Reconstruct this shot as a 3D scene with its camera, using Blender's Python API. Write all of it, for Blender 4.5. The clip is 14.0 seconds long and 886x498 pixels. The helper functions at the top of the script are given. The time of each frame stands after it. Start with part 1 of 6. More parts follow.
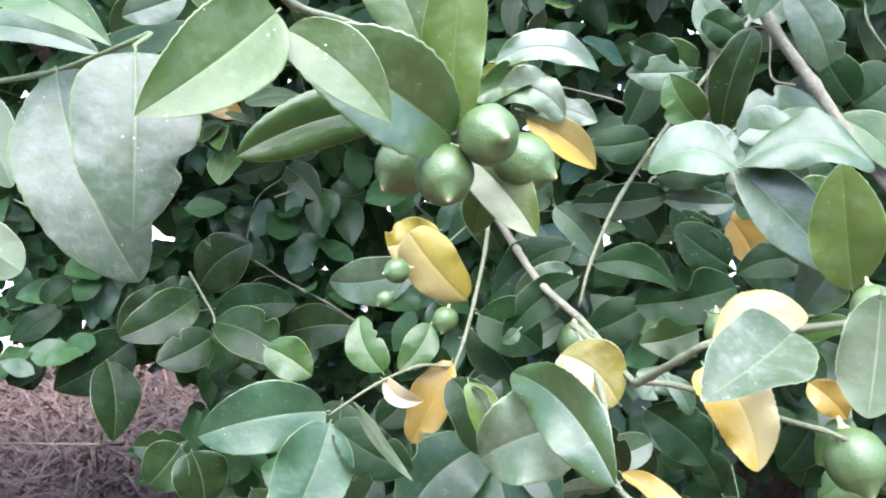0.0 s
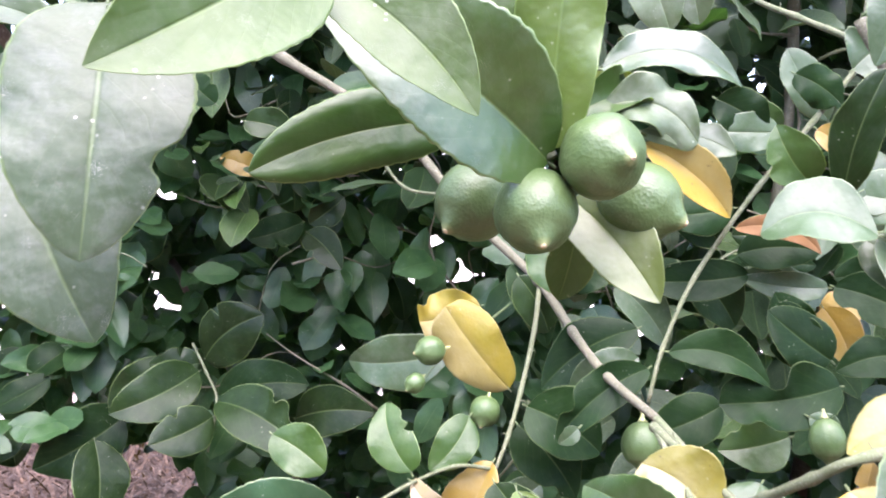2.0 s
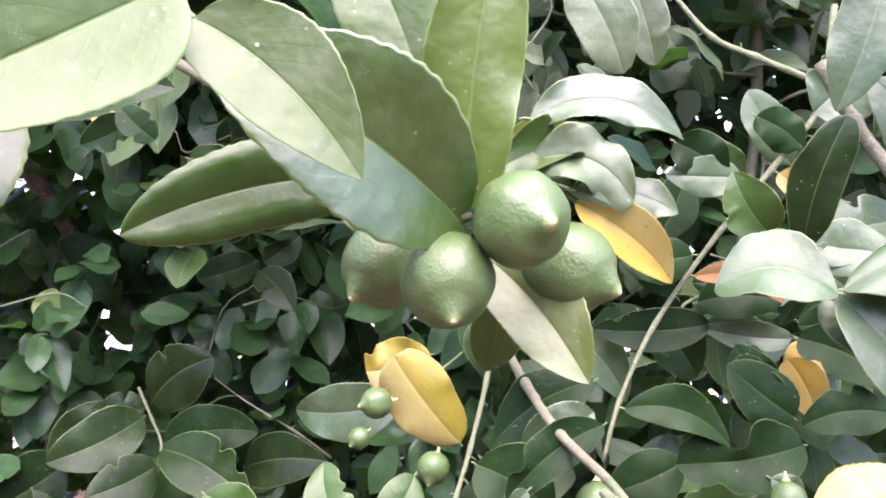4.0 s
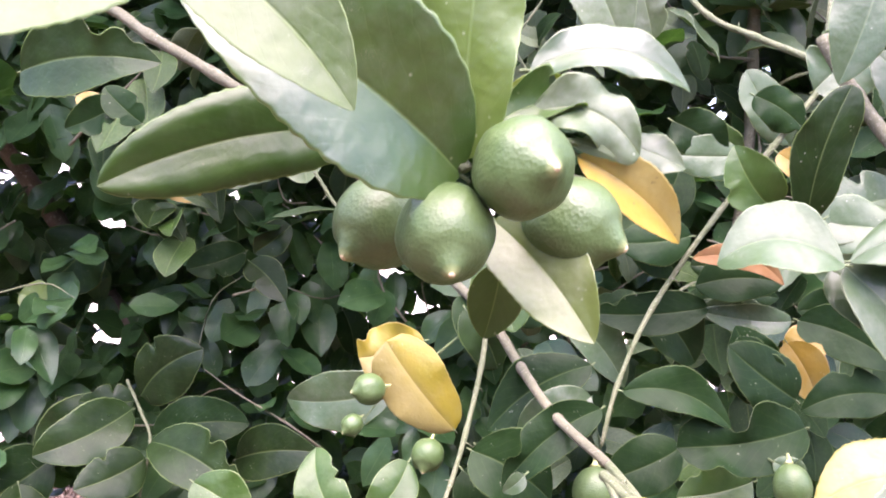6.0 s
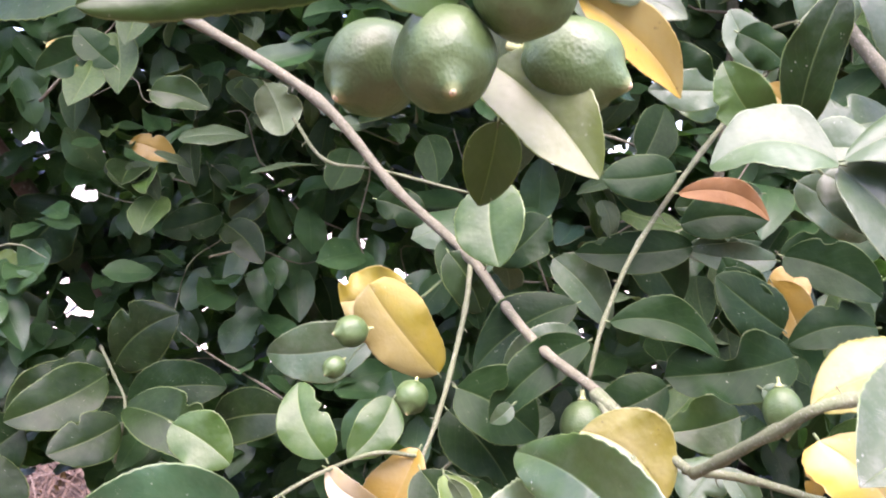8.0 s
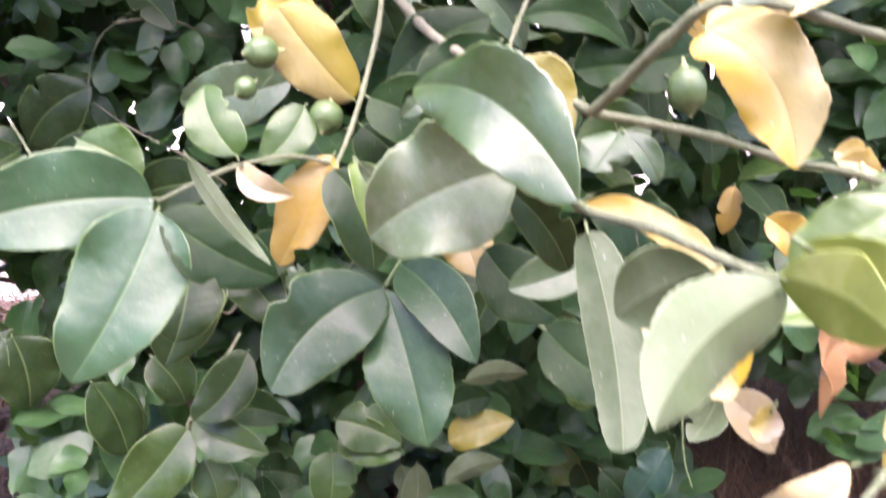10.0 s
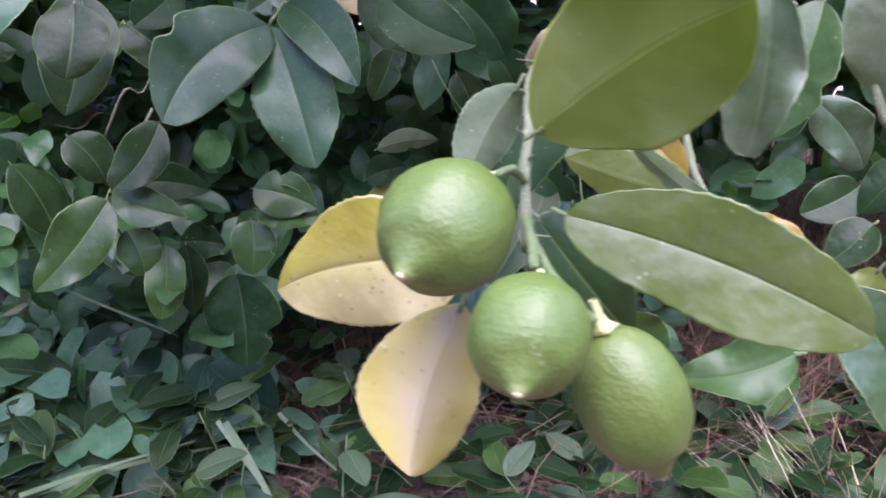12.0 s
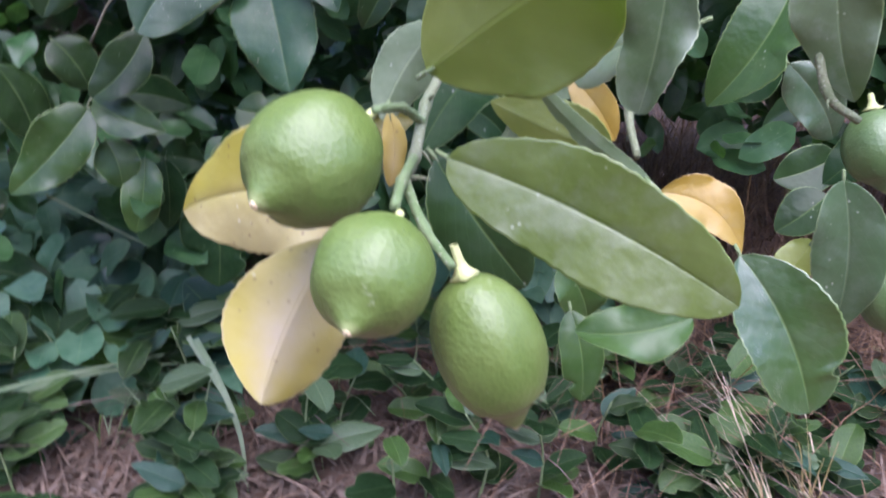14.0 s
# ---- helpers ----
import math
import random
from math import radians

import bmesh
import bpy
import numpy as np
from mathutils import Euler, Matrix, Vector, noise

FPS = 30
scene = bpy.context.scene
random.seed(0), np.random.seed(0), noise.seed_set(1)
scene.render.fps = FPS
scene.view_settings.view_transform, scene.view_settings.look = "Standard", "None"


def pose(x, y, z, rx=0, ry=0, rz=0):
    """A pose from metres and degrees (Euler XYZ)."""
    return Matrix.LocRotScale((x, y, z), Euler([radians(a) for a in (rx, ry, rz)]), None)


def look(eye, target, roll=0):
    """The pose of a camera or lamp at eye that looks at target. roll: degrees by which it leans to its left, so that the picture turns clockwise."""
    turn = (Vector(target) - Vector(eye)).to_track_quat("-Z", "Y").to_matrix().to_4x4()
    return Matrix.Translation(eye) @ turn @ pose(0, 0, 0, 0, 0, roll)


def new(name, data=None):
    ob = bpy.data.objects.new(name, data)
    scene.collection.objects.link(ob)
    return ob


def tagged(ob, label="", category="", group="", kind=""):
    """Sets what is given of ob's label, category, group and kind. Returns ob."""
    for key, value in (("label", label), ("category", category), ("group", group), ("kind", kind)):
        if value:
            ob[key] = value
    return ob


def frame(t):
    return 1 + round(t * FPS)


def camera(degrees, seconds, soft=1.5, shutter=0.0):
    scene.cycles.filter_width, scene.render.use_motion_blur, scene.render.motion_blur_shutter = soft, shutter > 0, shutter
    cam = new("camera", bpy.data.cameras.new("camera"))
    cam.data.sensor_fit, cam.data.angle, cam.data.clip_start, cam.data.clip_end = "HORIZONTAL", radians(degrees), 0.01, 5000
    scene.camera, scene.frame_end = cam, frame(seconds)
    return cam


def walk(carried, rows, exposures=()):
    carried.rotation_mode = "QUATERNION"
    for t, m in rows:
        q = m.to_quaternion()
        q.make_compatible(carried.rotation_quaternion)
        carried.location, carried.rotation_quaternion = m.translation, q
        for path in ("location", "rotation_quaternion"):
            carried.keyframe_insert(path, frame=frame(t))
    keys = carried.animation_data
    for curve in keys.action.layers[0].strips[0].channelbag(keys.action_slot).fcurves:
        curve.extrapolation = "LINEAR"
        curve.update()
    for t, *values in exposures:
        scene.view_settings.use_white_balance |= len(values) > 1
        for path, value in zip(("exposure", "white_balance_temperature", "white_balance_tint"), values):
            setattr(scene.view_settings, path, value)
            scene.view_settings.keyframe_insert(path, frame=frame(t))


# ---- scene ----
cam = camera(52.2, 14.0, soft=1.9, shutter=0.5)
PATH = [
    (0, (0.026, 0.032, 1.553), (0.019, 2.008, 1.249), -0.4),
    (0.5, (0.008, 0.066, 1.545), (0.003, 2.049, 1.285), 0.8),
    (1, (-0.009, 0.120, 1.522), (0.021, 2.114, 1.362), 1.8),
    (1.5, (-0.012, 0.166, 1.516), (-0.006, 2.160, 1.367), 2.0),
    (2, (-0.013, 0.221, 1.512), (-0.054, 2.217, 1.396), 1.9),
    (2.5, (-0.002, 0.271, 1.528), (-0.051, 2.269, 1.455), 1.3),
    (3, (0.011, 0.279, 1.530), (-0.004, 2.278, 1.481), 1.1),
    (5.5, (0.023, 0.276, 1.526), (0.036, 2.276, 1.481), 3.3),
    (6, (0.019, 0.300, 1.508), (0.046, 2.299, 1.463), 2.1),
    (6.5, (0.010, 0.314, 1.496), (0.055, 2.313, 1.473), 1.3),
    (7, (0.010, 0.316, 1.476), (0.054, 2.315, 1.449), 1.0),
    (9.3, (0.019, 0.317, 1.353), (0.204, 2.300, 1.170), 1.9),
    (9.5, (0.027, 0.319, 1.334), (0.219, 2.296, 1.095), 1.4),
    (10, (0.042, 0.303, 1.280), (0.261, 2.258, 0.916), 0.4),
    (10.5, (0.070, 0.285, 1.215), (0.316, 2.205, 0.710), -0.5),
    (11, (0.089, 0.262, 1.174), (0.363, 2.156, 0.593), -0.9),
    (11.5, (0.090, 0.233, 1.148), (0.369, 2.115, 0.531), -0.9),
    (12, (0.131, 0.194, 1.129), (0.402, 2.064, 0.473), -1.9),
    (12.5, (0.148, 0.187, 1.134), (0.421, 2.056, 0.477), -2.3),
    (13, (0.153, 0.184, 1.134), (0.426, 2.050, 0.469), -2.7),
    (13.5, (0.167, 0.192, 1.138), (0.433, 2.053, 0.456), -2.2),
    (14, (0.177, 0.190, 1.129), (0.435, 2.011, 0.343), 2.8),
]

# seconds, stops, kelvin, tint
LIGHT = [
    (0, 2.84, 5800, 27), (1.5, 2.86, 6050, 32), (3, 2.84, 6400, 37), (6.5, 2.92, 6550, 43),
    (9.5, 2.7, 6500, 44), (10.5, 3.4, 6450, 45), (11.2, 2.95, 6050, 42), (12, 2.22, 5680, 40), (14, 2.17, 5600, 35),
]
walk(cam, [(t, look(eye, target, roll)) for t, eye, target, roll in PATH], LIGHT)

# ---- sky and sun: bright shade under a hazy sky ----
SUN_UP, SUN_ROUND = 70.0, 176.0
world = bpy.data.worlds.new("sky")
scene.world = world
world.use_nodes = True
wn = world.node_tree.nodes
sky = wn.new("ShaderNodeTexSky")
sky.sky_type = 'NISHITA'
sky.sun_disc = False
sky.sun_elevation, sky.sun_rotation = radians(SUN_UP), radians(SUN_ROUND)
sky.air_density, sky.dust_density = 1.0, 2.0
wn["Background"].inputs["Strength"].default_value = 0.15
world.node_tree.links.new(sky.outputs["Color"], wn["Background"].inputs["Color"])
sun_data = bpy.data.lights.new("sun", 'SUN')
sun_data.energy, sun_data.angle, sun_data.color = 2.3, radians(75), (1.0, 0.97, 0.92)
sun = new("sun", sun_data)
az, el = radians(SUN_ROUND), radians(SUN_UP)
sun.matrix_world = look((0, 0, 0), (-math.sin(az) * math.cos(el), -math.cos(az) * math.cos(el), -math.sin(el)))
sun.location = (0.5, -5, 9)

# ---- materials ----
def material(name):
    m = bpy.data.materials.new(name)
    m.use_nodes = True
    nt = m.node_tree
    return m, nt, nt.nodes["Principled BSDF"]


def node(nt, kind, **values):
    n = nt.nodes.new(kind)
    for key, value in values.items():
        n.inputs[key].default_value = value
    return n


def ramp(nt, src, *stops):
    """A colour ramp over src; stops are (position, colour)."""
    n = nt.nodes.new("ShaderNodeValToRGB")
    e = n.color_ramp.elements
    while len(e) < len(stops):
        e.new(0.5)
    for el_, (p, c) in zip(e, stops):
        el_.position, el_.color = p, (*c, 1) if len(c) == 3 else c
    nt.links.new(src, n.inputs[0])
    return n.outputs[0]


def mix(nt, fac, a, b, how='MIX'):
    n = nt.nodes.new("ShaderNodeMix")
    n.data_type, n.blend_type = 'RGBA', how
    for sock, v in ((n.inputs[0], fac), (n.inputs[6], a), (n.inputs[7], b)):
        if isinstance(v, bpy.types.NodeSocket):
            nt.links.new(v, sock)
        else:
            sock.default_value = v if isinstance(v, float) else (*v, 1)
    return n.outputs[2]


def calc(nt, op, a, b=0.0):
    n = nt.nodes.new("ShaderNodeMath")
    n.operation = op
    for sock, v in ((n.inputs[0], a), (n.inputs[1], b)):
        if isinstance(v, bpy.types.NodeSocket):
            nt.links.new(v, sock)
        else:
            sock.default_value = v
    return n.outputs[0]


def grain(nt, coords, scale, detail=3.0, rough=0.55):
    n = node(nt, "ShaderNodeTexNoise", Scale=scale, Detail=detail, Roughness=rough)
    nt.links.new(coords, n.inputs["Vector"])
    return n.outputs["Fac"]


def bump(nt, bsdf, height, strength, distance):
    n = node(nt, "ShaderNodeBump", Strength=strength, Distance=distance)
    nt.links.new(height, n.inputs["Height"])
    nt.links.new(n.outputs[0], bsdf.inputs["Normal"])
    return n


def leaf_material(name, base, other, vein, dust=0.2, rough=0.34, through_=0.42, blotch=0.5, islands=False, spread=0.45, gloss=1.0, half=None, specks=0.0, marks=0.4, veins=1.0, glow=2.0, heart=None, flip=False):
    """A citrus leaf: two mottled colours, pale midrib and side veins from the blade's own map, dust, light let through."""
    m, nt, b = material(name)
    uv = nt.nodes.new("ShaderNodeUVMap")
    sep = nt.nodes.new("ShaderNodeSeparateXYZ")
    nt.links.new(uv.outputs[0], sep.inputs[0])
    across = calc(nt, 'ABSOLUTE', calc(nt, 'SUBTRACT', sep.outputs[0], 0.5))
    geo = nt.nodes.new("ShaderNodeTexCoord").outputs["Object"]
    if islands:
        rnd = nt.nodes.new("ShaderNodeNewGeometry").outputs["Random Per Island"]
    else:
        rnd = nt.nodes.new("ShaderNodeObjectInfo").outputs["Random"]
    shift = nt.nodes.new("ShaderNodeVectorMath")
    shift.operation = 'ADD'
    comb = nt.nodes.new("ShaderNodeCombineXYZ")
    for k in range(3):
        nt.links.new(calc(nt, 'MULTIPLY', rnd, 7.0 + 5 * k), comb.inputs[k])
    nt.links.new(geo, shift.inputs[0])
    nt.links.new(comb.outputs[0], shift.inputs[1])
    place = shift.outputs[0]
    big = grain(nt, place, 26.0, 2.0)
    fine = grain(nt, place, 240.0, 4.0)
    col = mix(nt, ramp(nt, big, (0.5 - blotch * 0.3, (0, 0, 0)), (0.5 + blotch * 0.3, (1, 1, 1))), base, other)
    if half:
        col = mix(nt, ramp(nt, sep.outputs[0], (0.30, (1, 1, 1)), (0.68, (0, 0, 0))) if flip else ramp(nt, sep.outputs[0], (0.32, (0, 0, 0)), (0.72, (1, 1, 1))), col, half)
    if heart:
        core = calc(nt, 'MULTIPLY', ramp(nt, across, (0.05, (1, 1, 1)), (0.36, (0, 0, 0))), ramp(nt, grain(nt, place, 55.0, 3.0), (0.3, (0.3, 0.3, 0.3)), (0.65, (1, 1, 1))))
        col = mix(nt, core, col, heart)
    col = mix(nt, calc(nt, 'MULTIPLY', rnd, spread), col, [c * 0.45 for c in base])
    # veins: slanted lines from the midrib
    slant = calc(nt, 'ADD', calc(nt, 'SUBTRACT', calc(nt, 'MULTIPLY', sep.outputs[1], 8.0), calc(nt, 'MULTIPLY', across, 6.0)), calc(nt, 'MULTIPLY', big, 1.6))
    saw = calc(nt, 'ABSOLUTE', calc(nt, 'SUBTRACT', calc(nt, 'FRACT', slant), 0.5))
    side_vein = ramp(nt, saw, (0.0, (1, 1, 1)), (0.06, (0, 0, 0)))
    mid_vein = ramp(nt, across, (0.006, (1, 1, 1)), (0.02, (0, 0, 0)))
    edge = ramp(nt, across, (0.478, (0, 0, 0)), (0.496, (1, 1, 1)))
    col = mix(nt, calc(nt, 'MULTIPLY', side_vein, calc(nt, 'MULTIPLY', big, 0.05)), col, vein)
    col = mix(nt, calc(nt, 'MULTIPLY', mid_vein, 0.22 * veins), col, vein)
    col = mix(nt, calc(nt, 'MULTIPLY', edge, 0.5 * veins), col, vein)
    # dust and water marks
    film = ramp(nt, grain(nt, place, 60.0, 5.0, 0.7), (0.45, (0, 0, 0)), (0.75, (1, 1, 1)))
    col = mix(nt, calc(nt, 'MULTIPLY', film, dust), col, (0.44, 0.445, 0.44))
    spots = node(nt, "ShaderNodeTexVoronoi", Scale=180.0)
    nt.links.new(place, spots.inputs["Vector"])
    dots = calc(nt, 'MULTIPLY', ramp(nt, spots.outputs["Distance"], (0.10, (1, 1, 1)), (0.17, (0, 0, 0))),
                ramp(nt, grain(nt, place, 52.0, 3.0), (0.58, (0, 0, 0)), (0.68, (1, 1, 1))))
    col = mix(nt, calc(nt, 'MULTIPLY', dots, marks), col, (0.62, 0.64, 0.58))
    if marks > 0.5:
        warp = mix(nt, 0.02, place, node(nt, "ShaderNodeTexNoise", Scale=160.0).outputs["Color"], 'ADD')
        blots = node(nt, "ShaderNodeTexVoronoi", Scale=85.0)
        nt.links.new(warp, blots.inputs["Vector"])
        blot = calc(nt, 'MULTIPLY', ramp(nt, blots.outputs["Distance"], (0.06, (1, 1, 1)), (0.15, (0, 0, 0))),
                    ramp(nt, grain(nt, place, 30.0, 2.0), (0.5, (0, 0, 0)), (0.6, (1, 1, 1))))
        col = mix(nt, calc(nt, 'MULTIPLY', blot, marks), col, (0.66, 0.67, 0.62))
    if specks:
        pits = node(nt, "ShaderNodeTexVoronoi", Scale=210.0)
        nt.links.new(place, pits.inputs["Vector"])
        pit = calc(nt, 'MULTIPLY', ramp(nt, pits.outputs["Distance"], (0.12, (1, 1, 1)), (0.22, (0, 0, 0))),
                   ramp(nt, grain(nt, place, 45.0, 2.0), (0.52, (0, 0, 0)), (0.6, (1, 1, 1))))
        col = mix(nt, calc(nt, 'MULTIPLY', pit, specks), col, (0.10, 0.06, 0.025))
    nt.links.new(col, b.inputs["Base Color"])
    nt.links.new(ramp(nt, calc(nt, 'ADD', calc(nt, 'MULTIPLY', film, 0.5), calc(nt, 'MULTIPLY', fine, 0.4)),
                      (0.1, (rough,) * 3), (0.9, (min(rough + 0.2, 1),) * 3)), b.inputs["Roughness"])
    b.inputs["Specular IOR Level"].default_value = min(gloss, 1.0)
    b.inputs["Coat Weight"].default_value = max(gloss - 1.0, 0.0)
    b.inputs["Coat Roughness"].default_value = 0.32
    pucker = grain(nt, place, 75.0, 2.0)
    height = calc(nt, 'ADD', calc(nt, 'ADD', calc(nt, 'MULTIPLY', fine, 0.25), calc(nt, 'MULTIPLY', pucker, 1.5)),
                  calc(nt, 'ADD', calc(nt, 'MULTIPLY', side_vein, -0.05 * veins), calc(nt, 'MULTIPLY', mid_vein, -0.4)))
    bump(nt, b, height, 0.6, 0.0013)
    tr = nt.nodes.new("ShaderNodeBsdfTranslucent")
    nt.links.new(mix(nt, 1.0, col, (0.95 * glow, glow, 0.35 * glow), 'MULTIPLY'), tr.inputs[0])
    ms = node(nt, "ShaderNodeMixShader")
    ms.inputs[0].default_value = through_
    nt.links.new(b.outputs[0], ms.inputs[1])
    nt.links.new(tr.outputs[0], ms.inputs[2])
    nt.links.new(ms.outputs[0], nt.nodes["Material Output"].inputs[0])
    return m


def bark_material(name, a, c, scale):
    m, nt, b = material(name)
    geo = nt.nodes.new("ShaderNodeTexCoord").outputs["Object"]
    col = mix(nt, ramp(nt, grain(nt, geo, scale, 4.0, 0.7), (0.35, (0, 0, 0)), (0.7, (1, 1, 1))), a, c)
    col = mix(nt, ramp(nt, grain(nt, geo, scale * 9, 3.0), (0.58, (0, 0, 0)), (0.72, (0.6, 0.6, 0.6))), col, (0.45, 0.42, 0.36))
    nt.links.new(col, b.inputs["Base Color"])
    b.inputs["Roughness"].default_value = 0.75
    bump(nt, b, grain(nt, geo, scale * 4, 5.0, 0.75), 0.9, 0.003)
    return m


def lemon_material(name, a, c):
    m, nt, b = material(name)
    geo = nt.nodes.new("ShaderNodeTexCoord").outputs["Object"]
    uv = nt.nodes.new("ShaderNodeUVMap")
    sep = nt.nodes.new("ShaderNodeSeparateXYZ")
    nt.links.new(uv.outputs[0], sep.inputs[0])
    col = mix(nt, ramp(nt, grain(nt, geo, 38.0, 3.0), (0.35, (0, 0, 0)), (0.68, (1, 1, 1))), a, c)
    pores = node(nt, "ShaderNodeTexVoronoi", Scale=520.0)
    nt.links.new(geo, pores.inputs["Vector"])
    col = mix(nt, ramp(nt, pores.outputs["Distance"], (0.2, (0.2, 0.2, 0.2)), (0.5, (0, 0, 0))), col, [x * 0.6 for x in a])
    col = mix(nt, ramp(nt, sep.outputs[1], (0.93, (0, 0, 0)), (0.99, (0.7, 0.7, 0.7))), col, (0.30, 0.34, 0.14))
    scuff = ramp(nt, grain(nt, geo, 110.0, 5.0, 0.75), (0.64, (0, 0, 0)), (0.72, (0.35, 0.35, 0.35)))
    col = mix(nt, scuff, col, (0.35, 0.38, 0.25))
    nt.links.new(col, b.inputs["Base Color"])
    b.inputs["Roughness"].default_value = 0.44
    b.inputs["Specular IOR Level"].default_value = 0.42
    height = calc(nt, 'ADD', calc(nt, 'ADD', calc(nt, 'MULTIPLY', pores.outputs["Distance"], 0.22), calc(nt, 'MULTIPLY', grain(nt, geo, 170.0, 3.0), 0.8)),
                  calc(nt, 'MULTIPLY', grain(nt, geo, 60.0, 2.0), 0.8))
    bump(nt, b, height, 0.55, 0.0013)
    return m


def plain_material(name, a, c, scale, rough=0.7):
    m, nt, b = material(name)
    geo = nt.nodes.new("ShaderNodeTexCoord").outputs["Object"]
    nt.links.new(mix(nt, ramp(nt, grain(nt, geo, scale, 5.0, 0.65), (0.35, (0, 0, 0)), (0.7, (1, 1, 1))), a, c), b.inputs["Base Color"])
    b.inputs["Roughness"].default_value = rough
    bump(nt, b, grain(nt, geo, scale * 3, 4.0), 0.5, 0.004)
    return m


VEIN, PALE_VEIN = (0.30, 0.42, 0.16), (0.42, 0.52, 0.30)
UNDER = leaf_material("leaf_underside", (0.080, 0.130, 0.048), (0.108, 0.152, 0.070), PALE_VEIN, 0.08, 0.6, 0.3, gloss=0.5)
UNDER_OLIVE = leaf_material("leaf_underside_olive", (0.16, 0.22, 0.022), (0.27, 0.31, 0.075), (0.42, 0.48, 0.14), 0.03, 0.42, 0.55, 0.9, glow=1.8)
UNDER_YELLOW = leaf_material("leaf_underside_yellow", (0.34, 0.285, 0.045), (0.36, 0.31, 0.10), (0.38, 0.35, 0.2), 0.1, 0.6, 0.4, half=(0.32, 0.28, 0.18), specks=0.4, glow=1.3)
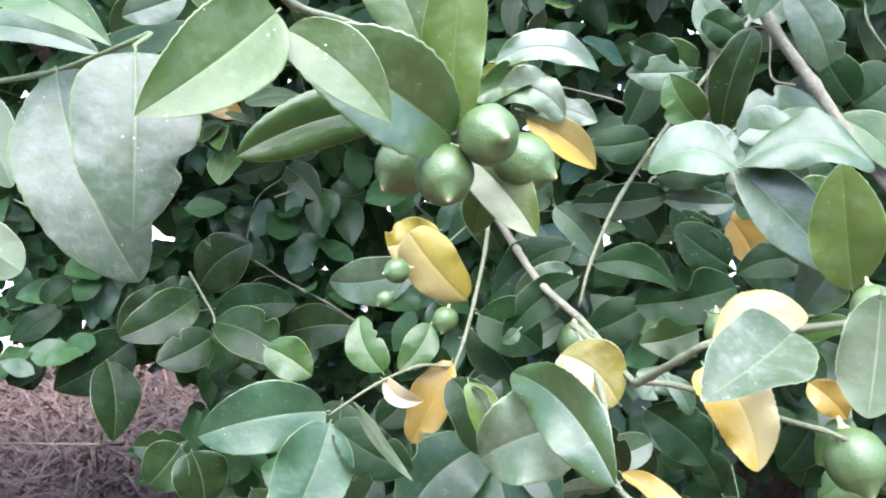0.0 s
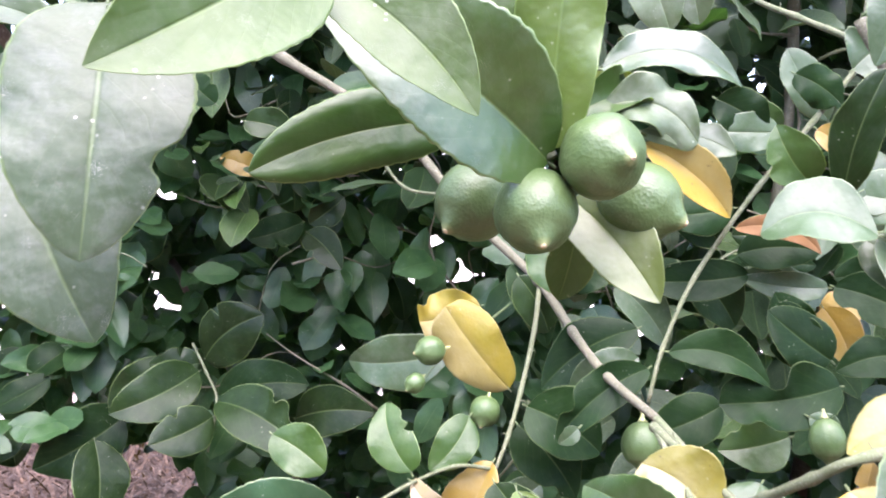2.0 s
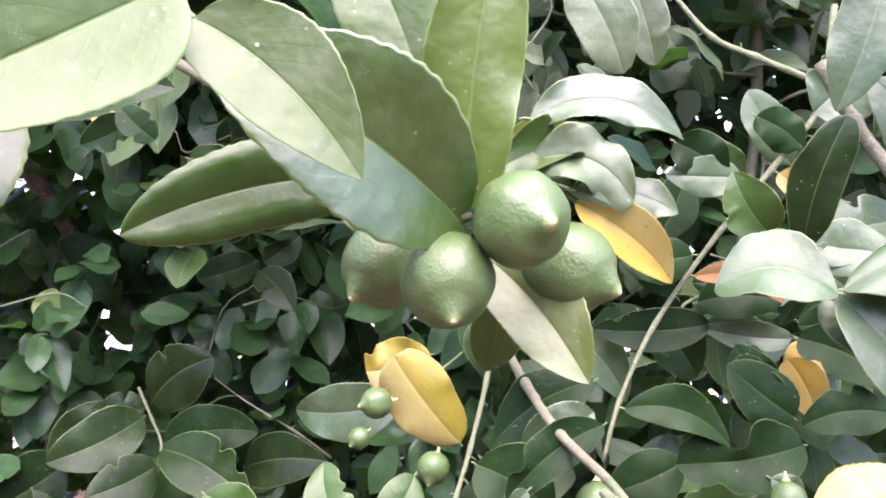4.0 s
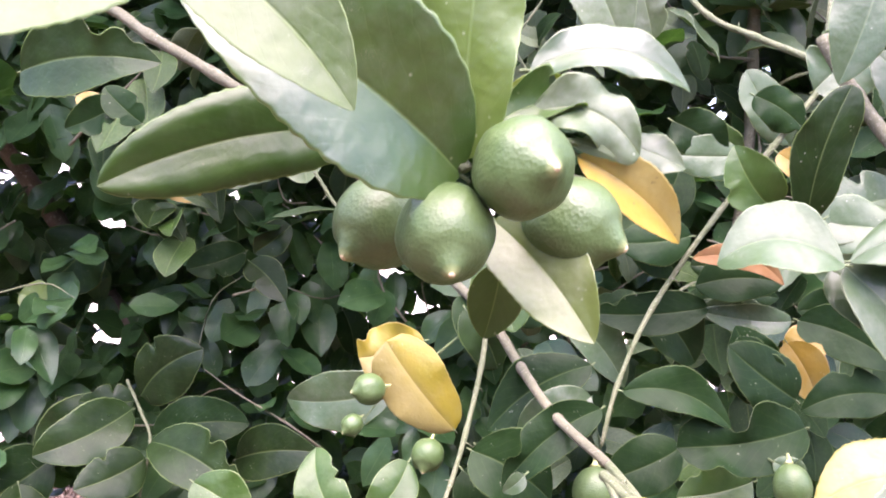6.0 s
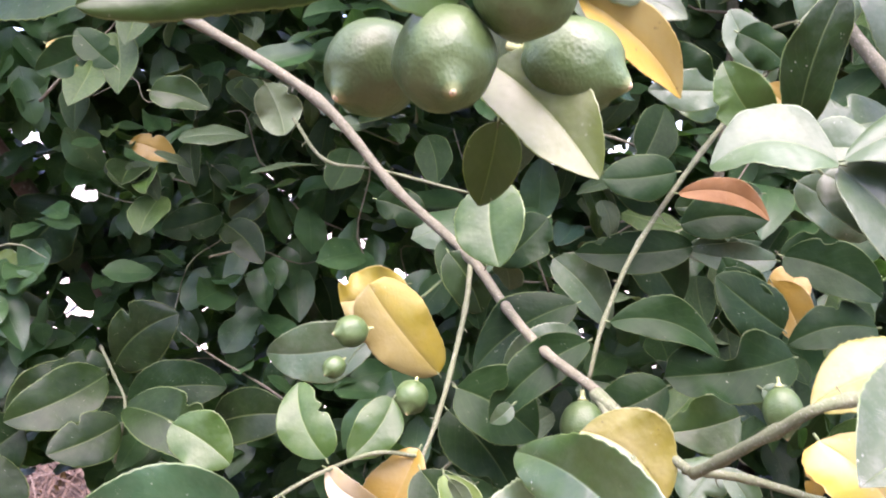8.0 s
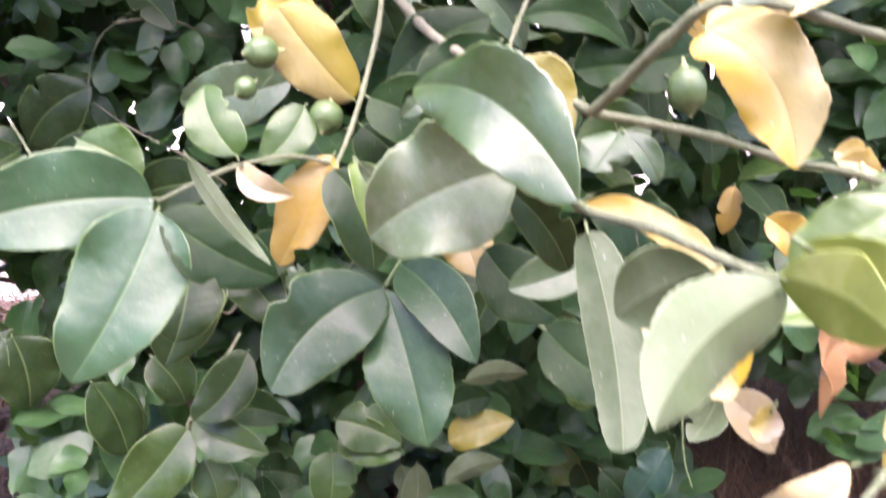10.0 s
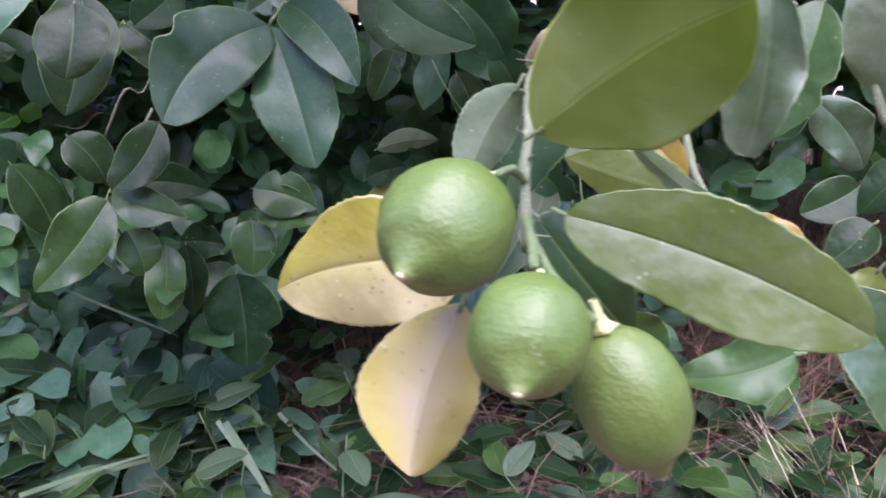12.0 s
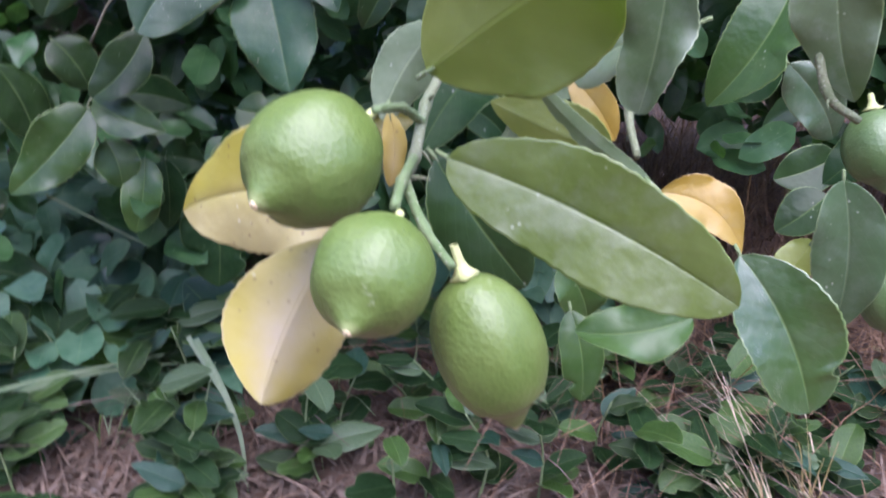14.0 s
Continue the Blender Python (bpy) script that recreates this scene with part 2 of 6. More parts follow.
TOPS = {
    "green": (leaf_material("leaf_green", (0.037, 0.094, 0.014), (0.058, 0.122, 0.024), VEIN, 0.03, 0.32, gloss=0.5), UNDER),
    # deep and dark: leaf greens with the hedge's shade put into them
    "deep": (leaf_material("leaf_shade_deep_green", (0.018, 0.044, 0.010), (0.027, 0.062, 0.015), VEIN, 0.02, 0.32, gloss=0.28), UNDER),
    "dark": (leaf_material("leaf_shade_dark_green", (0.012, 0.036, 0.010), (0.019, 0.050, 0.014), VEIN, 0.012, 0.34, gloss=0.12, veins=0.5), UNDER),
    "blue": (leaf_material("leaf_blue_green", (0.018, 0.062, 0.036), (0.028, 0.078, 0.046), VEIN, 0.015, 0.32, gloss=0.45, veins=0.5), UNDER),
    "sheen": (leaf_material("leaf_glossy_green", (0.038, 0.100, 0.012), (0.058, 0.126, 0.020), VEIN, 0.08, 0.36, gloss=1.6, marks=0.6), UNDER),
    "teal": (leaf_material("leaf_teal_green", (0.034, 0.096, 0.036), (0.050, 0.118, 0.048), VEIN, 0.03, 0.32, gloss=0.5, veins=0.8, marks=0.6), UNDER),
    "dusty": (leaf_material("leaf_dusty_green", (0.056, 0.112, 0.040), (0.084, 0.142, 0.064), PALE_VEIN, 0.10, 0.34, gloss=0.6, veins=0.7), UNDER),
    # pale: dust plus a whitish sheen mixed into the leaf colour
    "pale": (leaf_material("leaf_pale_dust_and_sheen", (0.095, 0.155, 0.062), (0.135, 0.19, 0.092), PALE_VEIN, 0.2, 0.40, gloss=0.7), UNDER),
    "fresh": (leaf_material("leaf_fresh_green", (0.10, 0.180, 0.020), (0.135, 0.215, 0.040), VEIN, 0.06, 0.34), UNDER),
    "waxy": (leaf_material("leaf_waxy_pale_green", (0.062, 0.122, 0.018), (0.088, 0.15, 0.036), VEIN, 0.12, 0.42, gloss=0.6, marks=0.7), UNDER),
    "chalky": (leaf_material("leaf_chalky_grey_green", (0.066, 0.116, 0.046), (0.094, 0.142, 0.070), VEIN, 0.22, 0.42, gloss=0.5, marks=0.85), UNDER),
    "olive": (leaf_material("leaf_olive_green", (0.105, 0.155, 0.022), (0.135, 0.185, 0.042), VEIN, 0.15, 0.40, gloss=0.85, veins=0.35), UNDER_OLIVE),
    "ygreen": (leaf_material("leaf_yellow_green", (0.21, 0.215, 0.014), (0.30, 0.265, 0.035), (0.32, 0.33, 0.12), 0.06, 0.42, 0.4, 0.9, specks=0.6, glow=1.5, heart=(0.37, 0.33, 0.10)), UNDER_YELLOW),
    "yellow": (leaf_material("leaf_yellow", (0.38, 0.275, 0.028), (0.32, 0.275, 0.065), (0.42, 0.34, 0.14), 0.1, 0.42, 0.4, 0.9, specks=0.4, glow=1.2, heart=(0.42, 0.34, 0.13)), UNDER_YELLOW),
    "orange": (leaf_material("leaf_orange", (0.38, 0.252, 0.012), (0.36, 0.27, 0.045), (0.50, 0.36, 0.14), 0.06, 0.45, 0.4, glow=1.2), UNDER_YELLOW),
    # amber: the cream half is the leaf's sheen put into its colour
    "amber": (leaf_material("leaf_amber_cream_sheen", (0.62, 0.41, 0.014), (0.60, 0.43, 0.03), (0.62, 0.48, 0.18), 0.05, 0.42, 0.4, half=(0.58, 0.52, 0.20), specks=0.4, glow=1.35, flip=True), UNDER_YELLOW),
    "cream": (leaf_material("leaf_cream", (0.37, 0.305, 0.11), (0.33, 0.28, 0.14), (0.44, 0.38, 0.22), 0.15, 0.5, 0.35, glow=1.2), UNDER_YELLOW),
    "gold": (leaf_material("leaf_gold_and_cream", (0.58, 0.40, 0.014), (0.56, 0.42, 0.04), (0.60, 0.48, 0.18), 0.05, 0.42, 0.4, half=(0.60, 0.51, 0.24), glow=1.2), UNDER_YELLOW),
    "mustard": (leaf_material("leaf_mustard_yellow", (0.28, 0.245, 0.014), (0.34, 0.27, 0.02), (0.40, 0.34, 0.15), 0.05, 0.45, 0.4, half=(0.31, 0.265, 0.085), specks=0.25, glow=1.1, gloss=0.6, flip=True), UNDER_YELLOW),
    "primrose": (leaf_material("leaf_primrose_yellow", (0.35, 0.325, 0.018), (0.39, 0.345, 0.05), (0.44, 0.42, 0.18), 0.06, 0.45, 0.4, half=(0.43, 0.375, 0.16), specks=0.7, glow=1.3, flip=True), UNDER_YELLOW),
    "blush": (UNDER_YELLOW, leaf_material("leaf_blush_underside", (0.33, 0.285, 0.055), (0.345, 0.30, 0.11), (0.50, 0.44, 0.24), 0.08, 0.55, 0.35, specks=0.35, glow=1.0, gloss=0.35, heart=(0.36, 0.31, 0.205))),
    "brown": (leaf_material("leaf_dry_brown", (0.17, 0.085, 0.024), (0.25, 0.14, 0.05), (0.38, 0.25, 0.11), 0.05, 0.7, 0.2, gloss=0.3, marks=0.0),
              leaf_material("leaf_dry_brown_underside", (0.26, 0.145, 0.075), (0.34, 0.21, 0.12), (0.45, 0.3, 0.18), 0.1, 0.7, 0.2)),
}
HEDGE_LEAF = leaf_material("hedge_leaf", (0.026, 0.082, 0.024), (0.046, 0.112, 0.036), VEIN, 0.015, 0.36, 0.3, 0.5, True, 0.5, 0.4, veins=0.3)
WEED_LEAF = leaf_material("weed_leaf", (0.060, 0.150, 0.078), (0.105, 0.205, 0.120), VEIN, 0.03, 0.42, 0.3, 0.5, True, 0.6, 0.35, veins=0.5)
GRASS = leaf_material("grass_blade", (0.10, 0.18, 0.07), (0.17, 0.24, 0.11), PALE_VEIN, 0.15, 0.5, 0.35, 0.5, True)
STRAW = leaf_material("dry_straw", (0.105, 0.072, 0.050), (0.19, 0.14, 0.10), (0.40, 0.30, 0.21), 0.15, 0.85, 0.05, 0.5, True, 0.95, 0.3)
BRUSH = leaf_material("reddish_dry_grass", (0.20, 0.118, 0.070), (0.31, 0.198, 0.122), (0.40, 0.28, 0.18), 0.1, 0.8, 0.2, 0.5, True, 0.9, 0.3)
LITTER = leaf_material("brown_litter_straw", (0.100, 0.062, 0.040), (0.175, 0.115, 0.078), (0.34, 0.25, 0.17), 0.1, 0.85, 0.1, 0.5, True, 0.95, 0.3)
PALE_STRAW = leaf_material("pale_awn", (0.50, 0.40, 0.26), (0.58, 0.48, 0.33), (0.6, 0.5, 0.35), 0.1, 0.7, 0.2, 0.5, True)
BARK = bark_material("green_brown_bark", (0.094, 0.125, 0.052), (0.140, 0.160, 0.082), 60.0)
BARK_PINK = bark_material("grey_brown_bark", (0.098, 0.104, 0.056), (0.150, 0.146, 0.088), 60.0)
TWIG_GREEN = bark_material("green_twig_bark", (0.092, 0.165, 0.048), (0.140, 0.200, 0.080), 80.0)
TRUNK_BARK = bark_material("trunk_bark", (0.10, 0.075, 0.055), (0.17, 0.13, 0.10), 18.0)
PETIOLE = bark_material("leaf_stalk_green", (0.10, 0.16, 0.05), (0.15, 0.20, 0.08), 90.0)
LEMON = {"lemon_green": lemon_material("lemon_dark_green_rind", (0.050, 0.094, 0.025), (0.074, 0.120, 0.042)),
         "lemon_bright": lemon_material("lemon_bright_green_rind", (0.064, 0.106, 0.017), (0.090, 0.131, 0.029))}
CALYX = plain_material("calyx_yellow_green", (0.30, 0.36, 0.12), (0.42, 0.44, 0.20), 90.0, 0.6)
SCAR = plain_material("tan_lemon_nipple", (0.45, 0.36, 0.20), (0.56, 0.46, 0.28), 300.0, 0.7)
SOIL = plain_material("reddish_brown_soil", (0.085, 0.050, 0.030), (0.15, 0.095, 0.062), 9.0, 0.95)
PALE_EARTH = plain_material("pale_dry_earth", (0.50, 0.44, 0.38), (0.62, 0.56, 0.50), 3.0, 0.95)
SCREEN_BROWN = plain_material("sky_screen_brown", (0.20, 0.175, 0.14), (0.29, 0.255, 0.21), 1.5, 0.95)
BACKDROP_PALE = plain_material("pale_backdrop", (0.72, 0.69, 0.63), (0.80, 0.77, 0.72), 2.0, 0.9)


# ---- helpers for things ----
def mesh_of(name, verts, faces, mats, index=None, uvs=None, smooth=True):
    me = bpy.data.meshes.new(name)
    me.from_pydata(verts, [], faces)
    for m in mats:
        me.materials.append(m)
    if index is not None:
        me.polygons.foreach_set("material_index", index)
    if uvs is not None:
        layer = me.uv_layers.new(name="blade")
        loops = np.empty(len(me.loops), dtype=np.int32)
        me.loops.foreach_get("vertex_index", loops)
        layer.data.foreach_set("uv", np.asarray(uvs, dtype=np.float32)[loops].ravel())
    if smooth:
        me.polygons.foreach_set("use_smooth", [True] * len(me.polygons))
    me.update()
    return me


def child(name, me, parent, label=""):
    ob = new(name, me)
    ob.parent = parent
    if parent:
        ob.matrix_parent_inverse = parent.matrix_world.inverted()
    if label:
        tagged(ob, label)
    return ob


def root(name, place, label, category, group="", kind=""):
    ob = new(name)
    ob.empty_display_size = 0.05
    ob.location = place
    ob.matrix_world = Matrix.Translation(place)
    return tagged(ob, label, category, group, kind)


def tube(points, r0, r1, sides=8, rings=6, knots=0.12, seed=0):
    """Verts and faces of a tapering, slightly knotty tube through points."""
    rnd = random.Random(seed)
    p = [Vector(q) for q in points]
    path = []
    for i in range(len(p) - 1):
        a, b = p[i], p[i + 1]
        before = p[i - 1] if i else a - (b - a)
        after = p[i + 2] if i + 2 < len(p) else b + (b - a)
        for k in range(rings):
            s = k / rings
            path.append(0.5 * ((2 * a) + (b - before) * s + (2 * before - 5 * a + 4 * b - after) * s * s
                               + (3 * a - before - 3 * b + after) * s ** 3))
    path.append(p[-1])
    verts, faces = [], []
    up = Vector((0.3, 0.2, 1)).normalized()
    for i, c in enumerate(path):
        d = (path[min(i + 1, len(path) - 1)] - path[max(i - 1, 0)]).normalized()
        e = d.cross(up).normalized()
        f = d.cross(e)
        s = i / (len(path) - 1)
        swell = 1 + (knots * 2.2 if i % rings == 0 and 0 < i < len(path) - 1 else 0) + rnd.uniform(-knots, knots) * 0.5
        r = (r0 + (r1 - r0) * s) * swell
        for k in range(sides):
            a = 2 * math.pi * k / sides
            verts.append(c + (e * math.cos(a) + f * math.sin(a)) * r)
    for i in range(len(path) - 1):
        for k in range(sides):
            n = (k + 1) % sides
            faces.append((i * sides + k, i * sides + n, (i + 1) * sides + n, (i + 1) * sides + k))
    faces.append(tuple(range(sides))[::-1])
    faces.append(tuple(range(len(verts) - sides, len(verts))))
    return verts, faces, path


def branch(owner, name, r0, r1, *points):
    """A branch or twig of a tree, with short thorns on it."""
    rnd = random.Random(hash(points[0]) % 9999)
    v, f, path = tube(points, r0, r1, 10, 6, 0.13, len(owner.children))
    bark = BARK_PINK if r0 > 0.0058 else (BARK if r0 > 0.0023 else TWIG_GREEN)
    ob = child(name, mesh_of(name, v, f, [bark]), owner)
    if r0 > 0.0024:
        for i in range(3, len(path) - 2, 5):
            d = (path[i + 1] - path[i]).normalized()
            out = d.cross(Vector((rnd.uniform(-1, 1), rnd.uniform(-1, 1), rnd.uniform(-1, 1)))).normalized()
            tip = path[i] + out * (r0 + rnd.uniform(0.004, 0.009)) + d * 0.003
            tv, tf, _ = tube((path[i] + out * r0 * 0.5, path[i] + out * (r0 + 0.002), tip), 0.0011, 0.0003, 5, 2, 0)
            child("thorn", mesh_of("thorn", tv, tf, [bark]), ob)
    return ob


ACROSS = (-1, -0.95, -0.8, -0.6, -0.38, -0.17, -0.04, 0, 0.04, 0.17, 0.38, 0.6, 0.8, 0.95, 1)


def blade(length, width, bend, side, fold, seed, nl=28, thick=0.00035, stalk=0.0055, **form):
    """A two-sided citrus leaf along +y with its upper face to +z: verts, faces, material index and map.
    form: foot and point (how slender the ends run out), wave, cup, curl, twist, quilt, toothed, bites ((along, side, depth, width), ...)."""
    rnd = random.Random(seed)
    lo, hi = form.get("foot", rnd.uniform(0.46, 0.66)), form.get("point", rnd.uniform(0.56, 0.84))
    top_ = lo / (lo + hi)
    most = top_ ** lo * (1 - top_) ** hi
    ph1, ph2, ph3 = (rnd.uniform(0, 6.28) for _ in range(3))
    wave = form.get("wave", rnd.choice((0.04, 0.08, 0.12, 0.22)))
    cup = form.get("cup", rnd.uniform(-0.15, 0.2))
    curl = form.get("curl", rnd.uniform(-0.2, 0.4))
    twist = form.get("twist", rnd.uniform(-0.3, 0.3))
    quilt = form.get("quilt", rnd.uniform(0.006, 0.022))
    toothed = form.get("toothed", rnd.uniform(0.006, 0.022)) if nl > 30 else 0.0
    tipdrop = form.get("drop", rnd.uniform(-0.05, 0.09))
    lump = rnd.uniform(0.01, 0.04)
    bites = form.get("bites")
    if bites is None:
        bites = [(rnd.uniform(0.25, 0.9), rnd.choice((-1, 1)), rnd.uniform(0.2, 0.5), rnd.uniform(0.03, 0.07))
                 for _ in range(rnd.choice((0, 0, 0, 0, 1, 2) if nl < 50 else (0, 0, 0, 0, 0, 1)))]
    lift = math.tan(radians(min(fold * 0.9, 34)))
    cols = len(ACROSS)
    verts, uvs, faces, index = [], [], [], []
    for layer in (0, 1):
        for i in range(nl + 1):
            u = i / nl
            hw = max(0.5 * width * u ** lo * (1 - u) ** hi / most, 0.0006) if 0 < u < 1 else 0.0006
            turn = twist * (u - 0.4)
            ct, st = math.cos(turn), math.sin(turn)
            for s in ACROSS:
                e = abs(s)
                h = hw * (1 + e ** 6 * toothed * math.sin(u * 92 + ph1 * s + 2 * math.sin(u * 13)) + lump * e * math.sin(u * 11 + ph2 + 2 * s))
                for at_, hand_, depth, wide in bites:
                    if s * hand_ > 0:
                        d = (u - at_) / wide
                        h *= 1 - depth / (1 + d ** 4)
                x = s * h
                z = ((1.25 * math.sqrt(s * s + 0.016) - 0.25 * s * s) * hw * lift + cup * s * s * hw - curl * hw * max(e - 0.55, 0) ** 2
                     + wave * hw * s * e * math.sin(u * 9 + ph3 + (1.4 if s > 0 else 0))
                     + 0.2 * wave * hw * e ** 3 * math.sin(u * 23 + ph1 + 2.1 * s)
                     + quilt * hw * e * (1.05 - e) * 4 * math.sin(6.283 * (7.5 * u - 2.6 * e) + ph2)
                     - 0.03 * hw * math.exp(-(s / 0.05) ** 2))
                x, z = x * ct - z * st, x * st + z * ct
                x -= side * 4 * u * (1 - u) * length
                z += bend * 4 * u * (1 - u) * length + tipdrop * length * (u - u ** 4)
                verts.append((x, u * length, z - layer * thick))
                uvs.append((s * 0.5 + 0.5, u))
    size = (nl + 1) * cols
    for i in range(nl):
        for k in range(cols - 1):
            a = i * cols + k
            faces.append((a, a + 1, a + 1 + cols, a + cols)); index.append(0)
            b = a + size
            faces.append((b, b + cols, b + 1 + cols, b + 1)); index.append(1)
        for k in (0, cols - 1):
            a, b = i * cols + k, (i + 1) * cols + k
            faces.append((a, b, b + size, a + size) if k == 0 else (b, a, a + size, b + size)); index.append(1)
    if stalk:
        v, f, _ = tube(((0, 0.004, 0), (0, -stalk * 0.5, -0.001), (0, -stalk, -0.002)), 0.0009, 0.0010, 6, 2, 0.05)
        n = len(verts)
        verts += [tuple(q) for q in v]
        uvs += [(0.5, 0.0)] * len(v)
        faces += [tuple(q + n for q in g) for g in f]
        index += [2] * len(f)
    return verts, faces, index, uvs


def frame_of(base, tip, normal):
    y = (Vector(tip) - Vector(base)).normalized()
    z = Vector(normal)
    z = (z - y * z.dot(y)).normalized()
    m = Matrix((y.cross(z), y, z)).transposed().to_4x4()
    m.translation = base
    return m


COUNT = [0]
LEAF_LABELS = {"yellow": "yellowing leaf", "orange": "orange-yellow dying leaf", "amber": "amber leaf with sheen coloured in as a cream half", "gold": "golden leaf, cream across one half", "mustard": "mustard-yellow leaf", "primrose": "primrose-yellow leaf with dark specks", "blush": "pale yellow leaf with a pinkish middle", "brown": "dry curled brown leaf", "cream": "faded cream-yellow leaf",
               "ygreen": "yellow-green leaf", "pale": "pale dusty leaf with whitish sheen in its colour", "chalky": "large grey-green leaf with chalky spots", "dusty": "dusty grey-green leaf"}


def leaf(owner, tone, base, tip, normal, width, bend, side, fold, **form):
    COUNT[0] += 1
    length = (Vector(tip) - Vector(base)).length
    top, under = TOPS[tone]
    v, f, ix, uv = blade(length, width, bend, side, fold, COUNT[0], 60 if base[1] < 1.1 else 32, **form)
    ob = child("leaf", mesh_of("leaf", v, f, [top, under, PETIOLE], ix, uv), owner, LEAF_LABELS.get(tone, ""))
    ob.matrix_basis = frame_of(base, tip, normal)
    ob.matrix_parent_inverse = owner.matrix_world.inverted()
    return ob


def lemon(owner, centre, axis, radius, stretch, rind):
    """An unripe lemon: rounded body with a nipple, calyx at the stalk end, tan scar at the tip."""
    COUNT[0] += 1
    rnd = random.Random(COUNT[0])
    rings, sides = 34, 36
    verts, uvs, faces = [], [], []
    half = radius * stretch
    turn = rnd.uniform(0, 6.28)
    for i in range(rings + 1):
        u = i / rings
        a = math.pi * u
        r = radius * math.sin(a) ** 0.95 if 0 < u < 1 else 0.0
        y = -math.cos(a) * half * 0.94
        if u > 0.76:                       # shoulder running out into the nipple
            k = (u - 0.76) / 0.24
            r = radius * (0.66 * (1 - k) ** 0.9 * (1 - 0.24 * math.sin(math.pi * k)) + 0.05 * (1 - k ** 4))
            y = half * (0.685 + 0.475 * k)
        for j in range(sides):
            b = 2 * math.pi * j / sides
            q = r * (1 + 0.020 * math.sin(6 * b + 1.2 * u + turn) * math.sin(math.pi * u) + 0.008 * math.sin(11 * b + 9 * u + turn) + 0.02 * math.sin(2 * b + turn))
            verts.append((q * math.cos(b), y, q * math.sin(b)))
            uvs.append((j / sides, u))
    for i in range(rings):
        for j in range(sides):
            n = (j + 1) % sides
            faces.append((i * sides + j, (i + 1) * sides + j, (i + 1) * sides + n, i * sides + n))
    body = child("lemon", mesh_of("lemon", verts, faces, [LEMON[rind]], None, uvs), owner, "unripe green lemon with a small nipple")
    m = frame_of(centre, Vector(centre) + Vector(axis), (0.2, 0.1, 1))
    body.matrix_basis = m
    body.matrix_parent_inverse = owner.matrix_world.inverted()
    bpy.context.view_layer.update()
    v, f, _ = tube(((0, half * 1.08, 0), (0, half * 1.13, 0), (0, half * 1.15, 0)), radius * 0.085, radius * 0.04, 8, 2, 0.1)
    scar = child("nipple_scar", mesh_of("nipple_scar", v, f, [SCAR]), body)
    scar.matrix_parent_inverse = Matrix()
    v, f = [], []
    for i, (r, y) in enumerate(((0.05, -0.88), (0.20, -0.93), (0.26, -0.97), (0.15, -1.03), (0.09, -1.15), (0.08, -1.35))):
        for j in range(10):
            b = 2 * math.pi * j / 10
            q = radius * r * (1 + (0.16 if i in (1, 2) else 0) * math.cos(5 * b))
            v.append((q * math.cos(b), y * half, q * math.sin(b)))
    for i in range(5):
        for j in range(10):
            n = (j + 1) % 10
            f.append((i * 10 + j, (i + 1) * 10 + j, (i + 1) * 10 + n, i * 10 + n))
    cal = child("calyx", mesh_of("calyx", v, f, [CALYX]), body)
    cal.matrix_parent_inverse = Matrix()
    return body


# ---- ground and distance ----
def ground_height(x, y):
    return 0.03 * noise.noise(Vector((x * 0.9, y * 0.9, 0))) + 0.012 * noise.noise(Vector((x * 4, y * 4, 3)))


def build_ground():
    near = np.concatenate([[-400, -120, -40, -15, -8], np.linspace(-5, 5, 81), [8, 15, 40, 120, 400]])
    verts = [(x, y + 2.5, ground_height(x, y + 2.5) if abs(x) < 14 and abs(y) < 14 else 0.0) for y in near for x in near]
    n = len(near)
    faces = [(i * n + j, i * n + j + 1, (i + 1) * n + j + 1, (i + 1) * n + j) for i in range(n - 1) for j in range(n - 1)]
    tagged(new("ground", mesh_of("ground", verts, faces, [SOIL])), "bare reddish-brown soil under the lemon trees", "ground", kind="structure")


build_ground()


def build_bright_strip():
    """Bare pale strip behind the hedge, added so that its gaps look sunlit."""
    xs, ys = np.linspace(-40, 40, 81), np.linspace(5.6, 15, 20)
    verts = [(x, y, ground_height(x, y) * (abs(x) < 12) + 0.03 + 0.01 * math.sin(x * 3 + y * 2)) for y in ys for x in xs]
    faces = [(i * 81 + j, i * 81 + j + 1, (i + 1) * 81 + j + 1, (i + 1) * 81 + j) for i in range(19) for j in range(80)]
    tagged(new("yard", mesh_of("yard", verts, faces, [PALE_EARTH])), "pale bare earth strip added behind the hedge to brighten its gaps", "ground", kind="structure")


build_bright_strip()


def plain_wall(name, centre, size, label):
    bm = bmesh.new()
    bmesh.ops.create_cube(bm, size=1, matrix=Matrix.LocRotScale(centre, None, size))
    me = bpy.data.meshes.new(name)
    bm.to_mesh(me)
    bm.free()
    me.materials.append(SCREEN_BROWN)
    tagged(new(name, me), label, "wall", kind="structure")


# unseen walls, added to keep the bright horizon out of leaf reflections
plain_wall("wall_south", (0, -3.6, 1.4), (14.3, 0.3, 2.9), "unseen plain wall added to block low sky behind the camera")
plain_wall("wall_west", (-7.0, 5.55, 1.4), (0.3, 18.0, 2.9), "unseen plain wall added to block low sky at the side")
plain_wall("wall_east", (7.0, 5.55, 1.4), (0.3, 18.0, 2.9), "unseen plain wall added to block low sky at the side")


